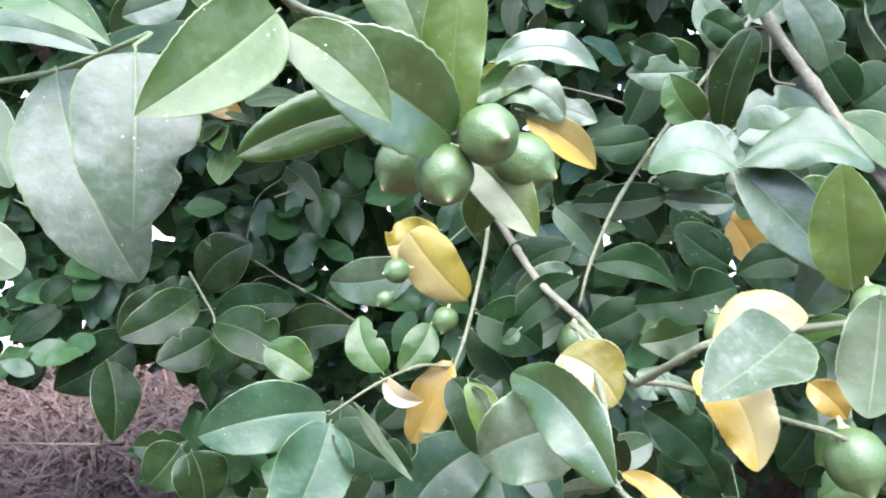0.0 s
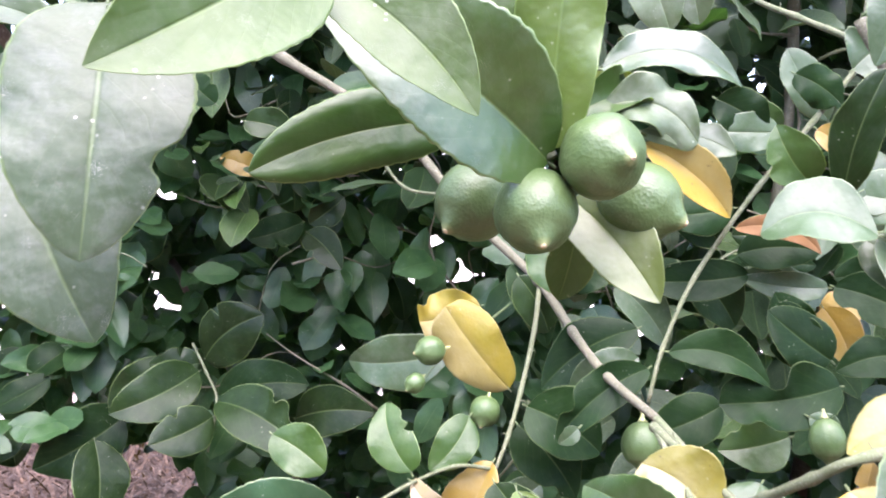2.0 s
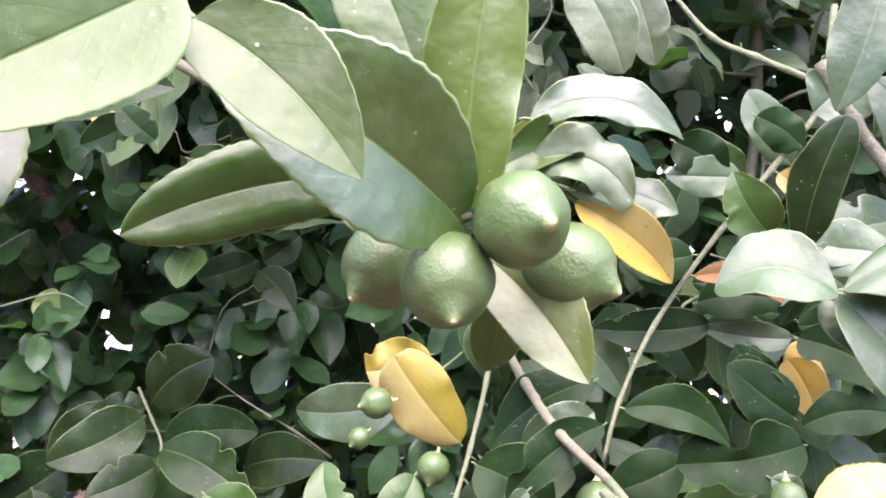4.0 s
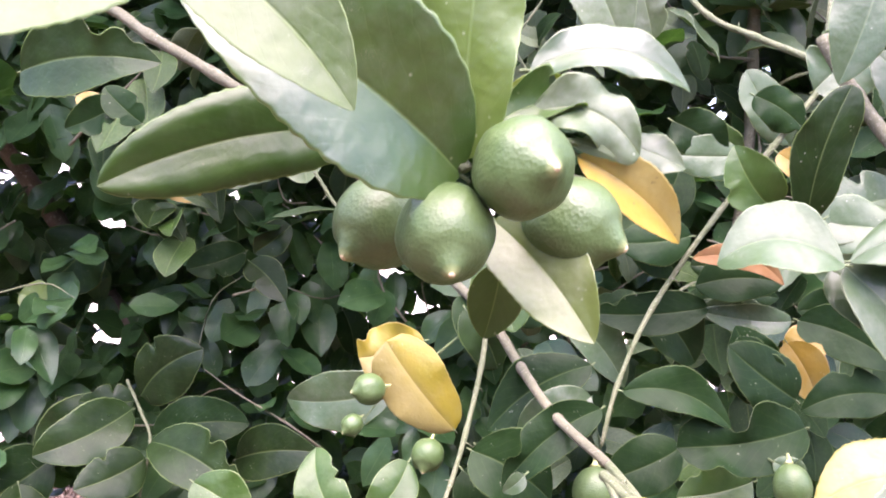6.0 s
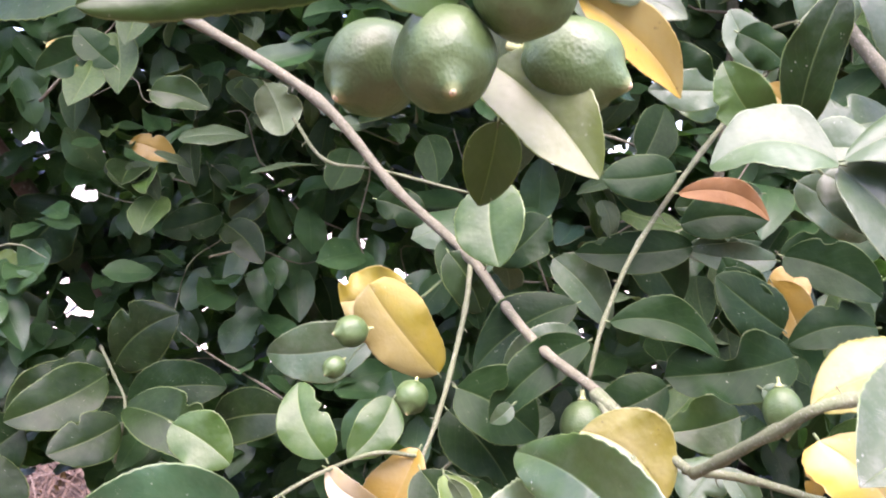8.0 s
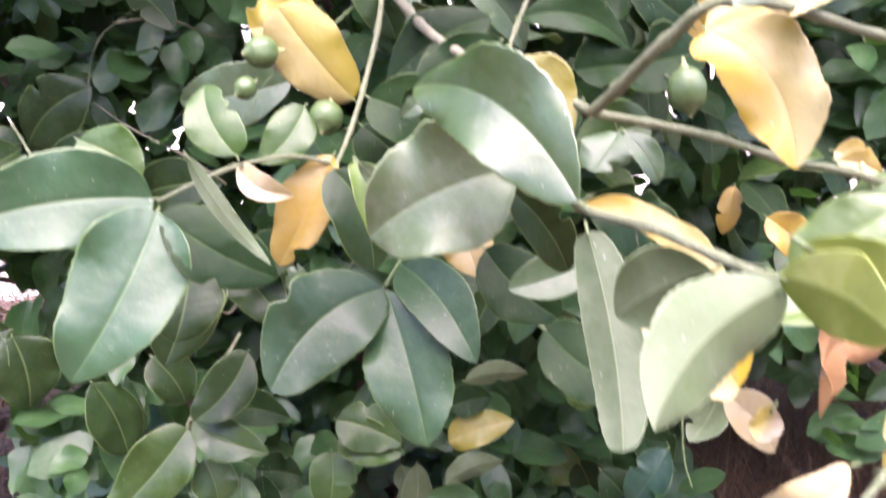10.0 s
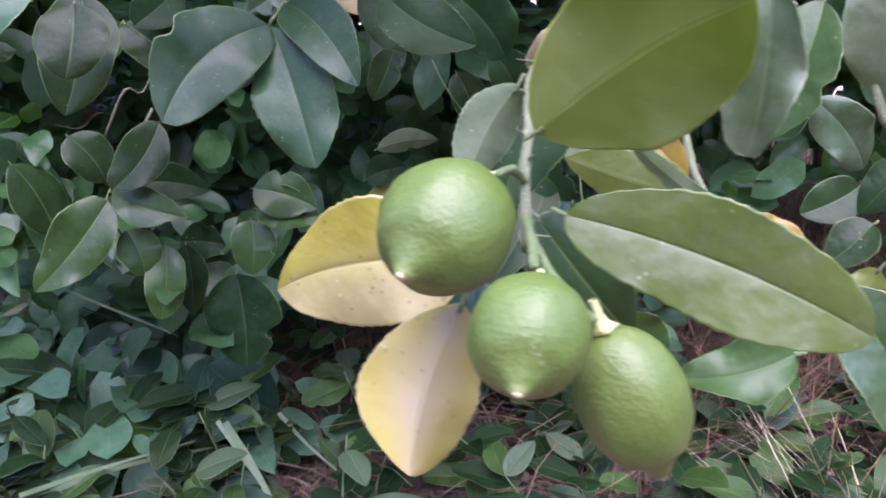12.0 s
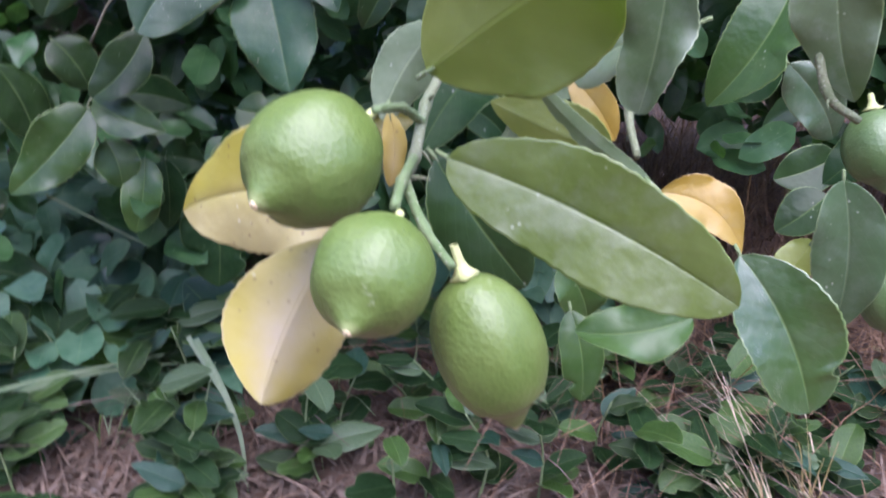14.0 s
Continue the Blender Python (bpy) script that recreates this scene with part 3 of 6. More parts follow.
# added backdrop, pale so the hedge gaps read as bright distance
def build_wall():
    bm = bmesh.new()
    bmesh.ops.create_cube(bm, size=1, matrix=Matrix.LocRotScale((0, 15.0, 1.3), None, (60, 0.3, 2.6)))
    bmesh.ops.create_cube(bm, size=1, matrix=Matrix.LocRotScale((0, 15.0, 2.63), None, (60, 0.4, 0.06)))
    me = bpy.data.meshes.new("wall_far")
    bm.to_mesh(me)
    bm.free()
    me.materials.append(BACKDROP_PALE)
    tagged(new("wall_far", me), "pale backdrop wall added far behind to make the foliage gaps bright", "wall", kind="structure")


build_wall()


def ribbons(rows, mat, name):
    """One mesh of many thin bent strips: rows of (place, heading, length, width, lift, droop)."""
    verts, faces, uvs = [], [], []
    for p, ang, ln, w, lift, droop in rows:
        d, e = (math.cos(ang), math.sin(ang)), (-math.sin(ang), math.cos(ang))
        n = len(verts)
        for k in range(5):
            u = k / 4
            out, z = ln * u * math.cos(lift) , ln * (u * math.sin(lift) - droop * u * u)
            hw = w * 0.5 * (1 - 0.75 * u)
            for s in (-1, 1):
                verts.append((p[0] + d[0] * out + e[0] * hw * s, p[1] + d[1] * out + e[1] * hw * s, max(p[2] + z, 0.002)))
                uvs.append((0.5 + 0.35 * s, u))
        for k in range(4):
            a = n + 2 * k
            faces.append((a, a + 1, a + 3, a + 2))
    return mesh_of(name, verts, faces, [mat], None, uvs)


def build_straw():
    rnd = random.Random(5)
    rows = []
    for _ in range(34000):
        x, y = rnd.uniform(-3.0, 3.6) + rnd.gauss(0, 0.45), 1.1 + 4.5 * rnd.random() ** 1.15 + rnd.gauss(0, 0.22)
        rows.append(((x, y, ground_height(x, y) + rnd.uniform(0.002, 0.03)), rnd.uniform(0, 6.28), rnd.uniform(0.05, 0.22),
                     rnd.uniform(0.002, 0.0055), rnd.uniform(-0.05, 0.45), rnd.uniform(0.0, 0.4)))
    for _ in range(7000):
        x, y = rnd.uniform(-3.2, 4.4) + rnd.gauss(0, 0.5), rnd.uniform(1.6, 8.0)
        rows.append(((x, y, ground_height(x, y) + rnd.uniform(0.01, 0.09)), rnd.uniform(0, 6.28), rnd.uniform(0.2, 0.55),
                     rnd.uniform(0.002, 0.0032) * y, rnd.uniform(-0.1, 0.6), rnd.uniform(0.1, 0.5)))
    for _ in range(1500):
        x, y = rnd.uniform(-2.6, -0.7), rnd.uniform(2.0, 4.2)
        rows.append(((x, y, ground_height(x, y)), rnd.uniform(0, 6.28), rnd.uniform(0.15, 0.5), rnd.uniform(0.003, 0.007), rnd.uniform(0.1, 1.1), rnd.uniform(0.3, 0.9)))
    for _ in range(5200):
        x, y = rnd.uniform(-0.75, 1.3), rnd.uniform(1.25, 2.5)
        rows.append(((x, y, ground_height(x, y) + rnd.uniform(0.0, 0.03)), rnd.uniform(0, 6.28), rnd.uniform(0.04, 0.15),
                     rnd.uniform(0.005, 0.015), rnd.uniform(-0.1, 0.7), rnd.uniform(0.1, 0.9)))
    tagged(new("dry_straw", ribbons(rows, STRAW, "dry_straw")), "matted dry brown straw and stalks on the soil", "straw", kind="stuff")


build_straw()


def build_brush():
    rnd = random.Random(14)
    rows = []
    for _ in range(5200):
        x, y = rnd.uniform(0.45, 2.2), rnd.uniform(1.75, 3.6)
        if x < 0.40 * y - 0.1:
            continue
        rows.append(((x, y, ground_height(x, y)), rnd.uniform(0, 6.28), rnd.uniform(0.3, 1.1), rnd.uniform(0.0018, 0.0045), rnd.uniform(0.1, 1.15), rnd.uniform(0.2, 0.85)))
    for _ in range(5200):
        x, y = rnd.uniform(-0.25, 0.65), rnd.uniform(2.0, 4.2)
        rows.append(((x, y, ground_height(x, y)), rnd.uniform(0, 6.28), rnd.uniform(0.15, 0.5), rnd.uniform(0.002, 0.006), rnd.uniform(0.0, 0.9), rnd.uniform(0.2, 0.8)))
    for _ in range(4000):
        x, y = rnd.uniform(1.1, 2.6), rnd.uniform(2.3, 4.2)
        rows.append(((x, y, ground_height(x, y)), rnd.uniform(0, 6.28), rnd.uniform(0.2, 0.8), rnd.uniform(0.003, 0.007), rnd.uniform(0.1, 1.2), rnd.uniform(0.2, 0.8)))
    tagged(new("dry_brush", ribbons(rows, BRUSH, "dry_brush")), "tangled reddish-brown dry grass and stalks beside the hedge", "dry grass", kind="stuff")


build_brush()


def build_litter():
    """Loose straw litter on the open ground beside and in front of the hedge."""
    rnd = random.Random(63)
    rows = []
    for _ in range(15000):
        x, y = rnd.uniform(-4.2, -0.35), rnd.uniform(1.9, 5.6)
        if x > -0.2 * y:
            continue
        rows.append(((x, y, ground_height(x, y) + rnd.uniform(0.0, 0.05)), rnd.uniform(0, 6.28), rnd.uniform(0.06, 0.26),
                     rnd.uniform(0.004, 0.010), rnd.uniform(-0.1, 0.7), rnd.uniform(0.1, 0.6)))
    for _ in range(1800):
        x, y = rnd.uniform(-0.5, 0.7), rnd.uniform(1.7, 2.5)
        rows.append(((x, y, ground_height(x, y) + rnd.uniform(0.0, 0.06)), rnd.uniform(0, 6.28), rnd.uniform(0.06, 0.24),
                     rnd.uniform(0.002, 0.005), rnd.uniform(-0.1, 0.8), rnd.uniform(0.1, 0.6)))
    for _ in range(6500):
        x, y = rnd.uniform(-3.4, -0.8), rnd.uniform(2.7, 5.4)
        rows.append(((x, y, ground_height(x, y) + rnd.uniform(0.0, 0.10)), rnd.uniform(0, 6.28), rnd.uniform(0.10, 0.40),
                     rnd.uniform(0.007, 0.020), rnd.uniform(-0.2, 0.9), rnd.uniform(0.1, 0.8)))
    tagged(new("straw_litter", ribbons(rows, LITTER, "straw_litter")), "loose reddish-brown straw litter on the bare soil", "straw", kind="stuff")


build_litter()


def grass_tuft(x, y, blades, height, seed):
    rnd = random.Random(seed)
    base = root("grass_tuft", (x, y, ground_height(x, y)), "thin arching green grass tuft in the straw", "grass", "grass tufts by the trees")
    for _ in range(blades):
        v = ribbons([((x + rnd.uniform(-.03, .03), y + rnd.uniform(-.03, .03), ground_height(x, y)), rnd.uniform(0, 6.28), height * rnd.uniform(0.6, 1.2),
                      rnd.uniform(0.004, 0.008), rnd.uniform(0.9, 1.4), rnd.uniform(0.3, 0.8))], GRASS, "blade")
        child("blade", v, base)


# ---- hedge of citrus foliage behind ----
def spray(rnd, centre, count, size):
    """Leaves along one short twig: rows of (base, tip, normal, width)."""
    d = Vector((rnd.uniform(-1, 1), rnd.uniform(-1, 0.4), rnd.uniform(-0.9, 0.5))).normalized()
    out = []
    for k in range(count):
        at_ = centre + d * (k / count - 0.5) * 0.22
        side = d.cross(Vector((rnd.uniform(-1, 1), rnd.uniform(-1, 1), rnd.uniform(-1, 1)))).normalized()
        ax = (side * 0.9 + d * 0.6 + Vector((0, -0.25, -0.45))).normalized()
        nrm = Vector((rnd.uniform(-0.5, 0.5), rnd.uniform(-1.3, -0.2), rnd.uniform(0.3, 1.3)))
        ln = size * rnd.uniform(0.6, 1.15)
        b = at_ + ax * 0.012
        out.append((b, b + ax * ln, nrm, ln * rnd.uniform(0.46, 0.62)))
    return out


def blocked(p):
    """Lanes through the hedge, cut along the camera's sight lines: the bare ground at both sides and the chinks that
    show the bright distance.
    """
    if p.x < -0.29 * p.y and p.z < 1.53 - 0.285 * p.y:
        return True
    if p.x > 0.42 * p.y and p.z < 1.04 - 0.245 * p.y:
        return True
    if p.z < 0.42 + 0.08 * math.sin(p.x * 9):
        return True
    for cam_at, way, r in CHINKS:
        d = (p - cam_at).dot(way)
        if d > 0 and (cam_at + way * d - p).length < r * (0.25 + 0.75 * min(d / 2.7, 1.5)) * (1 + 1.1 * noise.noise(p * 45)) and noise.noise(p * 16) < 0.22:
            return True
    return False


# openings deep in the hedge, each kept free towards three camera positions
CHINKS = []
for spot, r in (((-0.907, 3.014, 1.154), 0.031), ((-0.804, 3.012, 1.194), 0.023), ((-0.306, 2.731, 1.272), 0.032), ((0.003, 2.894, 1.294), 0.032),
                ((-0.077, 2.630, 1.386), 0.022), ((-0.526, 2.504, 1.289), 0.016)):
    for cam_at in ((0.02, 0.05, 1.55), (-0.01, 0.17, 1.52), (0.02, 0.30, 1.50)):
        CHINKS.append((Vector(cam_at), (Vector(spot) - Vector(cam_at)).normalized(), r))


def hedge_rows():
    rnd = random.Random(11)
    rows = []
    for k in range(5600):
        deep = k % 5 > 1
        c = Vector((rnd.uniform(-2.6, 3.0), rnd.uniform(2.4, 4.0) if deep else rnd.uniform(1.6, 2.7), rnd.uniform(0.4, 3.0) if k % 6 else rnd.uniform(1.7, 2.7)))
        if (abs(c.x - 0.2) / 2.75) ** 4 + (max(c.z - 1.2, 0) / 1.75) ** 4 + (abs(c.y - 2.6) / 1.6) ** 6 > 1 + 0.35 * noise.noise(c * 1.7):
            continue
        if c.x < -0.25 * c.y - 0.1 and (c.y > 3.3 or c.z > 2.6):
            continue
        lean = 1.66 + 0.2 * math.sin(c.x * 2.3 + c.z * 1.7) + (0.25 if c.x < -0.2 and c.z > 1.0 else 0.0)
        if c.y < lean:
            c.y = lean + rnd.random() * 0.6
        for b, t_, n_, w in spray(rnd, c, rnd.randint(5, 8), 0.125 if deep else 0.115):
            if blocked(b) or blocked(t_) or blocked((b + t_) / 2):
                continue
            rows.append((b, t_, n_, w))
    return rows


def simple_blade(seed):
    rnd = random.Random(seed)
    nl, ss = 8, (-1, -0.5, 0, 0.5, 1)
    cup, bend, wave = rnd.uniform(-0.1, 0.4), rnd.uniform(-0.09, 0.12), rnd.uniform(0.05, 0.35)
    lo, hi = rnd.uniform(0.46, 0.66), rnd.uniform(0.56, 0.86)
    most = (lo / (lo + hi)) ** lo * (hi / (lo + hi)) ** hi
    ph = rnd.uniform(0, 6)
    v, uv, f = [], [], []
    for i in range(nl + 1):
        u = i / nl
        hw = 0.5 * max(u ** lo * (1 - u) ** hi / most if 0 < u < 1 else 0, 0.015) * (1 + 0.06 * math.sin(9 * u + ph))
        for s in ss:
            v.append((s * hw, u, cup * abs(s) * hw + bend * 4 * u * (1 - u) + wave * hw * s * math.sin(7 * u + ph)))
            uv.append((s * 0.5 + 0.5, u))
    for i in range(nl):
        for k in range(4):
            a = i * 5 + k
            f.append((a, a + 1, a + 6, a + 5))
    return np.array(v), f, uv


def joined(rows, mat, name):
    shapes = [simple_blade(k) for k in range(23)]
    V, Fc, UV, n = [], [], [], 0
    for k, (b, t_, nm, w) in enumerate(rows):
        v, f, uv = shapes[k % 23]
        m = np.array(frame_of(b, t_, nm))
        ln = (t_ - b).length
        q = v * np.array((w, ln, w))
        V.append(q @ m[:3, :3].T + m[:3, 3])
        Fc += [tuple(i + n for i in g) for g in f]
        UV += uv
        n += len(v)
    return mesh_of(name, np.concatenate(V).tolist(), Fc, [mat], None, UV)


BUSH = root("citrus_hedge", (0.1, 2.5, 0.0), "dense dark green citrus hedge behind the lemon branches", "hedge")
for x, y, lean in ((-0.72, 3.5, -0.25), (0.05, 2.95, 0.25), (1.0, 2.9, 0.1), (1.9, 3.0, -0.2)):
    v, f, path_ = tube(((x, y, -0.05), (x + lean * 0.2, y + 0.03, 0.6), (x + lean * 0.7, y - 0.05, 1.3), (x + lean, y, 2.3)), 0.034, 0.014, 12, 6, 0.08, 3)
    child("trunk", mesh_of("trunk", v, f, [TRUNK_BARK]), BUSH)
    for k, (dx, dz) in enumerate(((-0.5, 0.35), (0.5, 0.5), (-0.35, 0.8), (0.4, 0.9))):
        a = path_[5 + 3 * k]
        v, f, _ = tube((a, a + Vector((dx * 0.5, -0.15, dz * 0.35)), a + Vector((dx, -0.35, dz * 0.6))), 0.016, 0.006, 8, 5, 0.1, k)
        child("limb", mesh_of("limb", v, f, [TRUNK_BARK]), BUSH)

branch(BUSH, "twig", 0.0018, 0.0015, (0.543, 1.600, 0.911), (0.561, 1.600, 0.829), (0.572, 1.600, 0.706), (0.589, 1.600, 0.647))
branch(BUSH, "twig", 0.0012, 0.0010, (0.341, 1.700, 0.934), (0.369, 1.700, 0.877), (0.440, 1.750, 0.783))
branch(BUSH, "branch", 0.0030, 0.0020, (-0.542, 2.000, 1.202), (-0.500, 1.950, 1.156), (-0.465, 1.900, 1.112), (-0.475, 1.880, 1.019))
branch(BUSH, "branch", 0.0026, 0.0018, (-0.132, 1.800, 0.863), (-0.193, 1.740, 0.763), (-0.214, 1.720, 0.721), (-0.196, 1.720, 0.659))
leaf(BUSH, "green", (-0.211, 1.720, 0.728), (-0.341, 1.680, 0.590), (-0.117, -0.970, 0.215), 0.100, 0.05, 0.05, 11)
leaf(BUSH, "green", (-0.202, 1.720, 0.741), (-0.078, 1.660, 0.705), (-0.122, -0.837, 0.533), 0.068, 0.05, -0.06, 11)
leaf(BUSH, "green", (0.017, 1.750, 0.666), (0.011, 1.720, 0.574), (0.012, -0.984, 0.176), 0.080, 0.05, 0.05, 11)
leaf(BUSH, "green", (-0.128, 1.720, 0.642), (-0.146, 1.680, 0.521), (-0.077, -0.980, 0.185), 0.070, 0.05, 0.05, 11)
leaf(BUSH, "dark", (-0.098, 1.740, 0.633), (-0.098, 1.720, 0.510), (-0.092, -0.983, 0.159), 0.062, 0.05, 0.05, 11)
leaf(BUSH, "dark", (-0.110, 1.760, 0.632), (-0.031, 1.750, 0.623), (-0.030, -0.916, 0.401), 0.069, 0.05, 0.05, 11)
leaf(BUSH, "deep", (-0.112, 1.720, 0.853), (-0.194, 1.680, 0.755), (-0.140, -0.951, 0.276), 0.081, 0.05, 0.10, 11)
leaf(BUSH, "dark", (-0.161, 1.780, 0.740), (-0.051, 1.780, 0.716), (0.163, -0.901, 0.403), 0.065, 0.05, 0.05, 11)
leaf(BUSH, "green", (0.028, 1.750, 0.686), (0.135, 1.720, 0.670), (-0.125, -0.881, 0.455), 0.076, 0.05, 0.05, 11)
leaf(BUSH, "green", (-0.189, 1.720, 0.673), (-0.165, 1.700, 0.596), (0.438, -0.876, 0.201), 0.075, 0.05, 0.05, 11)
leaf(BUSH, "dark", (-0.019, 1.750, 0.568), (-0.014, 1.700, 0.406), (-0.228, -0.932, 0.281), 0.140, 0.05, 0.05, 11)
leaf(BUSH, "deep", (-0.152, 1.500, 1.070), (-0.188, 1.450, 0.918), (-0.048, -0.982, 0.184), 0.104, 0.05, 0.05, 11)
leaf(BUSH, "dark", (-0.127, 1.600, 1.023), (-0.191, 1.600, 0.970), (-0.169, -0.964, 0.203), 0.061, 0.05, 0.05, 11)
leaf(BUSH, "deep", (-0.089, 1.600, 1.013), (-0.050, 1.600, 0.936), (0.443, -0.869, 0.220), 0.075, 0.05, 0.05, 11)
leaf(BUSH, "deep", (-0.378, 1.800, 0.782), (-0.326, 1.800, 0.655), (0.596, -0.766, 0.243), 0.094, 0.05, 0.05, 11)
leaf(BUSH, "deep", (-0.278, 1.800, 0.824), (-0.226, 1.800, 0.740), (0.532, -0.827, 0.180), 0.083, 0.05, 0.05, 11)
leaf(BUSH, "green", (0.027, 1.750, 0.722), (0.134, 1.720, 0.687), (-0.004, -0.909, 0.418), 0.085, 0.05, 0.05, 11)
leaf(BUSH, "ygreen", (0.228, 1.850, 0.634), (0.339, 1.800, 0.689), (-0.621, -0.710, 0.331), 0.067, 0.05, 0.05, 11)
leaf(BUSH, "dark", (0.229, 1.850, 0.700), (0.307, 1.850, 0.717), (-0.181, -0.880, 0.440), 0.062, 0.05, 0.05, 11)
leaf(BUSH, "dusty", (0.250, 1.800, 0.767), (0.361, 1.800, 0.777), (-0.013, 0.990, 0.139), 0.044, 0.05, -0.05, 8)
leaf(BUSH, "dusty", (0.217, 1.800, 0.577), (0.320, 1.800, 0.614), (-0.011, 1.000, 0.029), 0.051, 0.05, -0.08, 8)
leaf(BUSH, "dusty", (0.170, 1.850, 0.593), (0.161, 1.850, 0.445), (-0.174, 0.985, 0.010), 0.060, 0.05, -0.05, 8)
leaf(BUSH, "fresh", (0.424, 2.000, 0.543), (0.514, 2.000, 0.475), (0.261, -0.946, 0.192), 0.084, 0.05, 0.05, 11)
leaf(BUSH, "ygreen", (0.495, 2.000, 0.539), (0.400, 2.000, 0.532), (-0.049, -0.926, 0.374), 0.042, 0.05, 0.05, 11)
leaf(BUSH, "dark", (0.528, 1.800, 0.679), (0.609, 1.800, 0.541), (0.139, -0.987, 0.081), 0.107, 0.05, 0.05, 11)
leaf(BUSH, "green", (0.362, 1.800, 0.512), (0.310, 1.800, 0.413), (-0.509, -0.817, 0.271), 0.065, 0.05, 0.05, 11)
leaf(BUSH, "yellow", (0.292, 1.900, 0.507), (0.348, 1.900, 0.419), (0.300, -0.935, 0.191), 0.057, 0.05, 0.05, 11)
leaf(BUSH, "dark", (0.326, 1.900, 0.552), (0.348, 1.900, 0.468), (0.189, -0.981, 0.050), 0.068, 0.05, 0.05, 11)
leaf(BUSH, "green", (0.432, 1.800, 0.779), (0.485, 1.800, 0.713), (0.184, -0.972, 0.149), 0.083, 0.05, 0.05, 11)
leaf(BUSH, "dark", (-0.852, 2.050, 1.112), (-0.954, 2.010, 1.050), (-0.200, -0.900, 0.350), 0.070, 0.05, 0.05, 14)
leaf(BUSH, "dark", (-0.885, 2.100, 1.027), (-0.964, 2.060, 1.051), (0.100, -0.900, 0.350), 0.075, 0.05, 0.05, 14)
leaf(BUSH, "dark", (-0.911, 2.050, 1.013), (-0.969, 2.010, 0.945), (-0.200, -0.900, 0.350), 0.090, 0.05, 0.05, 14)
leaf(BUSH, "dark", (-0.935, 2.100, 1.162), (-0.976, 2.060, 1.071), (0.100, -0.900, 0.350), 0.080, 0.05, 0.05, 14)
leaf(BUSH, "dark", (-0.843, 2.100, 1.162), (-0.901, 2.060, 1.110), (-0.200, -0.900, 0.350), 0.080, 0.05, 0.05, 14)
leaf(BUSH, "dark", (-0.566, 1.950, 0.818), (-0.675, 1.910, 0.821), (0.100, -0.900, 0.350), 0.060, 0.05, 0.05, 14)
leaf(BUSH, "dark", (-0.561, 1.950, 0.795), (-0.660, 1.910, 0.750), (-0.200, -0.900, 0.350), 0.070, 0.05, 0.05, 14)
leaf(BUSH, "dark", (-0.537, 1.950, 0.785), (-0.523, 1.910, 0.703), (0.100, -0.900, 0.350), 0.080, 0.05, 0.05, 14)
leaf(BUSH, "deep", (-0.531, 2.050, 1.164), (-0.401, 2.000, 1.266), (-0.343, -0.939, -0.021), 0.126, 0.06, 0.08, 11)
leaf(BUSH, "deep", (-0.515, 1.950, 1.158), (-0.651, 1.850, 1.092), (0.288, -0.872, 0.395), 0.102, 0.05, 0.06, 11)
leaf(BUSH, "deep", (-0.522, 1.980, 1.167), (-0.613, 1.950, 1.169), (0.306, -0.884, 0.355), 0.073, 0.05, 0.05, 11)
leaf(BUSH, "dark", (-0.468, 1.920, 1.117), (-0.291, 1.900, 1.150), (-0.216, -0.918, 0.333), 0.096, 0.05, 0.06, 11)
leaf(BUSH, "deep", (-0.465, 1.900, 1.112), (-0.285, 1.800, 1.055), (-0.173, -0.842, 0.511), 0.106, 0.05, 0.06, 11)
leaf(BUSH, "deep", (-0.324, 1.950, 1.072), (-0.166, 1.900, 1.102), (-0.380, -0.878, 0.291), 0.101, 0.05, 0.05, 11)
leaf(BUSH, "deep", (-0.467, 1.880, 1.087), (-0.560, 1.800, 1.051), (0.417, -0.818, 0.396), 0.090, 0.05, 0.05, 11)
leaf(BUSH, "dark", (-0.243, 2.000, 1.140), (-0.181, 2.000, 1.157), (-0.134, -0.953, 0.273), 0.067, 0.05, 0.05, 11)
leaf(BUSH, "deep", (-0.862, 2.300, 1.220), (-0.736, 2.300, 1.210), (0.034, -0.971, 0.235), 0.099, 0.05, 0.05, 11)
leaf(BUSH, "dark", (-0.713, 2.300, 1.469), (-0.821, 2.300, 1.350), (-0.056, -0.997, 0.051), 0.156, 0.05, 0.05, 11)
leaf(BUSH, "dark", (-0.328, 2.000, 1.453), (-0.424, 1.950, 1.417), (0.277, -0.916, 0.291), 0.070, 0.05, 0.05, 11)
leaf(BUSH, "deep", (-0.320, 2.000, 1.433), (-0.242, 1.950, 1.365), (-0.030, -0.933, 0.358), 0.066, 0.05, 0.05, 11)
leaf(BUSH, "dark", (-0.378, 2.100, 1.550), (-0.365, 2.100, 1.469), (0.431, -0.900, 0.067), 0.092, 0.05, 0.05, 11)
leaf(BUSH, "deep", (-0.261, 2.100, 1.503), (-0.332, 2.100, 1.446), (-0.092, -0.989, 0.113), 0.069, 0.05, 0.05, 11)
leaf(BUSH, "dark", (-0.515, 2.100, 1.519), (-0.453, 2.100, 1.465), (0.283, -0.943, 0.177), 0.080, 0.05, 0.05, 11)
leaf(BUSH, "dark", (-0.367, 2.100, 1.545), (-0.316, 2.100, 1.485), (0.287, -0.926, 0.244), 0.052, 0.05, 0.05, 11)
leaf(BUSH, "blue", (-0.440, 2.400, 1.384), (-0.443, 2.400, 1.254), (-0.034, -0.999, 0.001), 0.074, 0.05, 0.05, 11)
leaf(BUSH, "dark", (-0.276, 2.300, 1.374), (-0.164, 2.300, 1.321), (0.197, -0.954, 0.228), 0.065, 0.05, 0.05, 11)
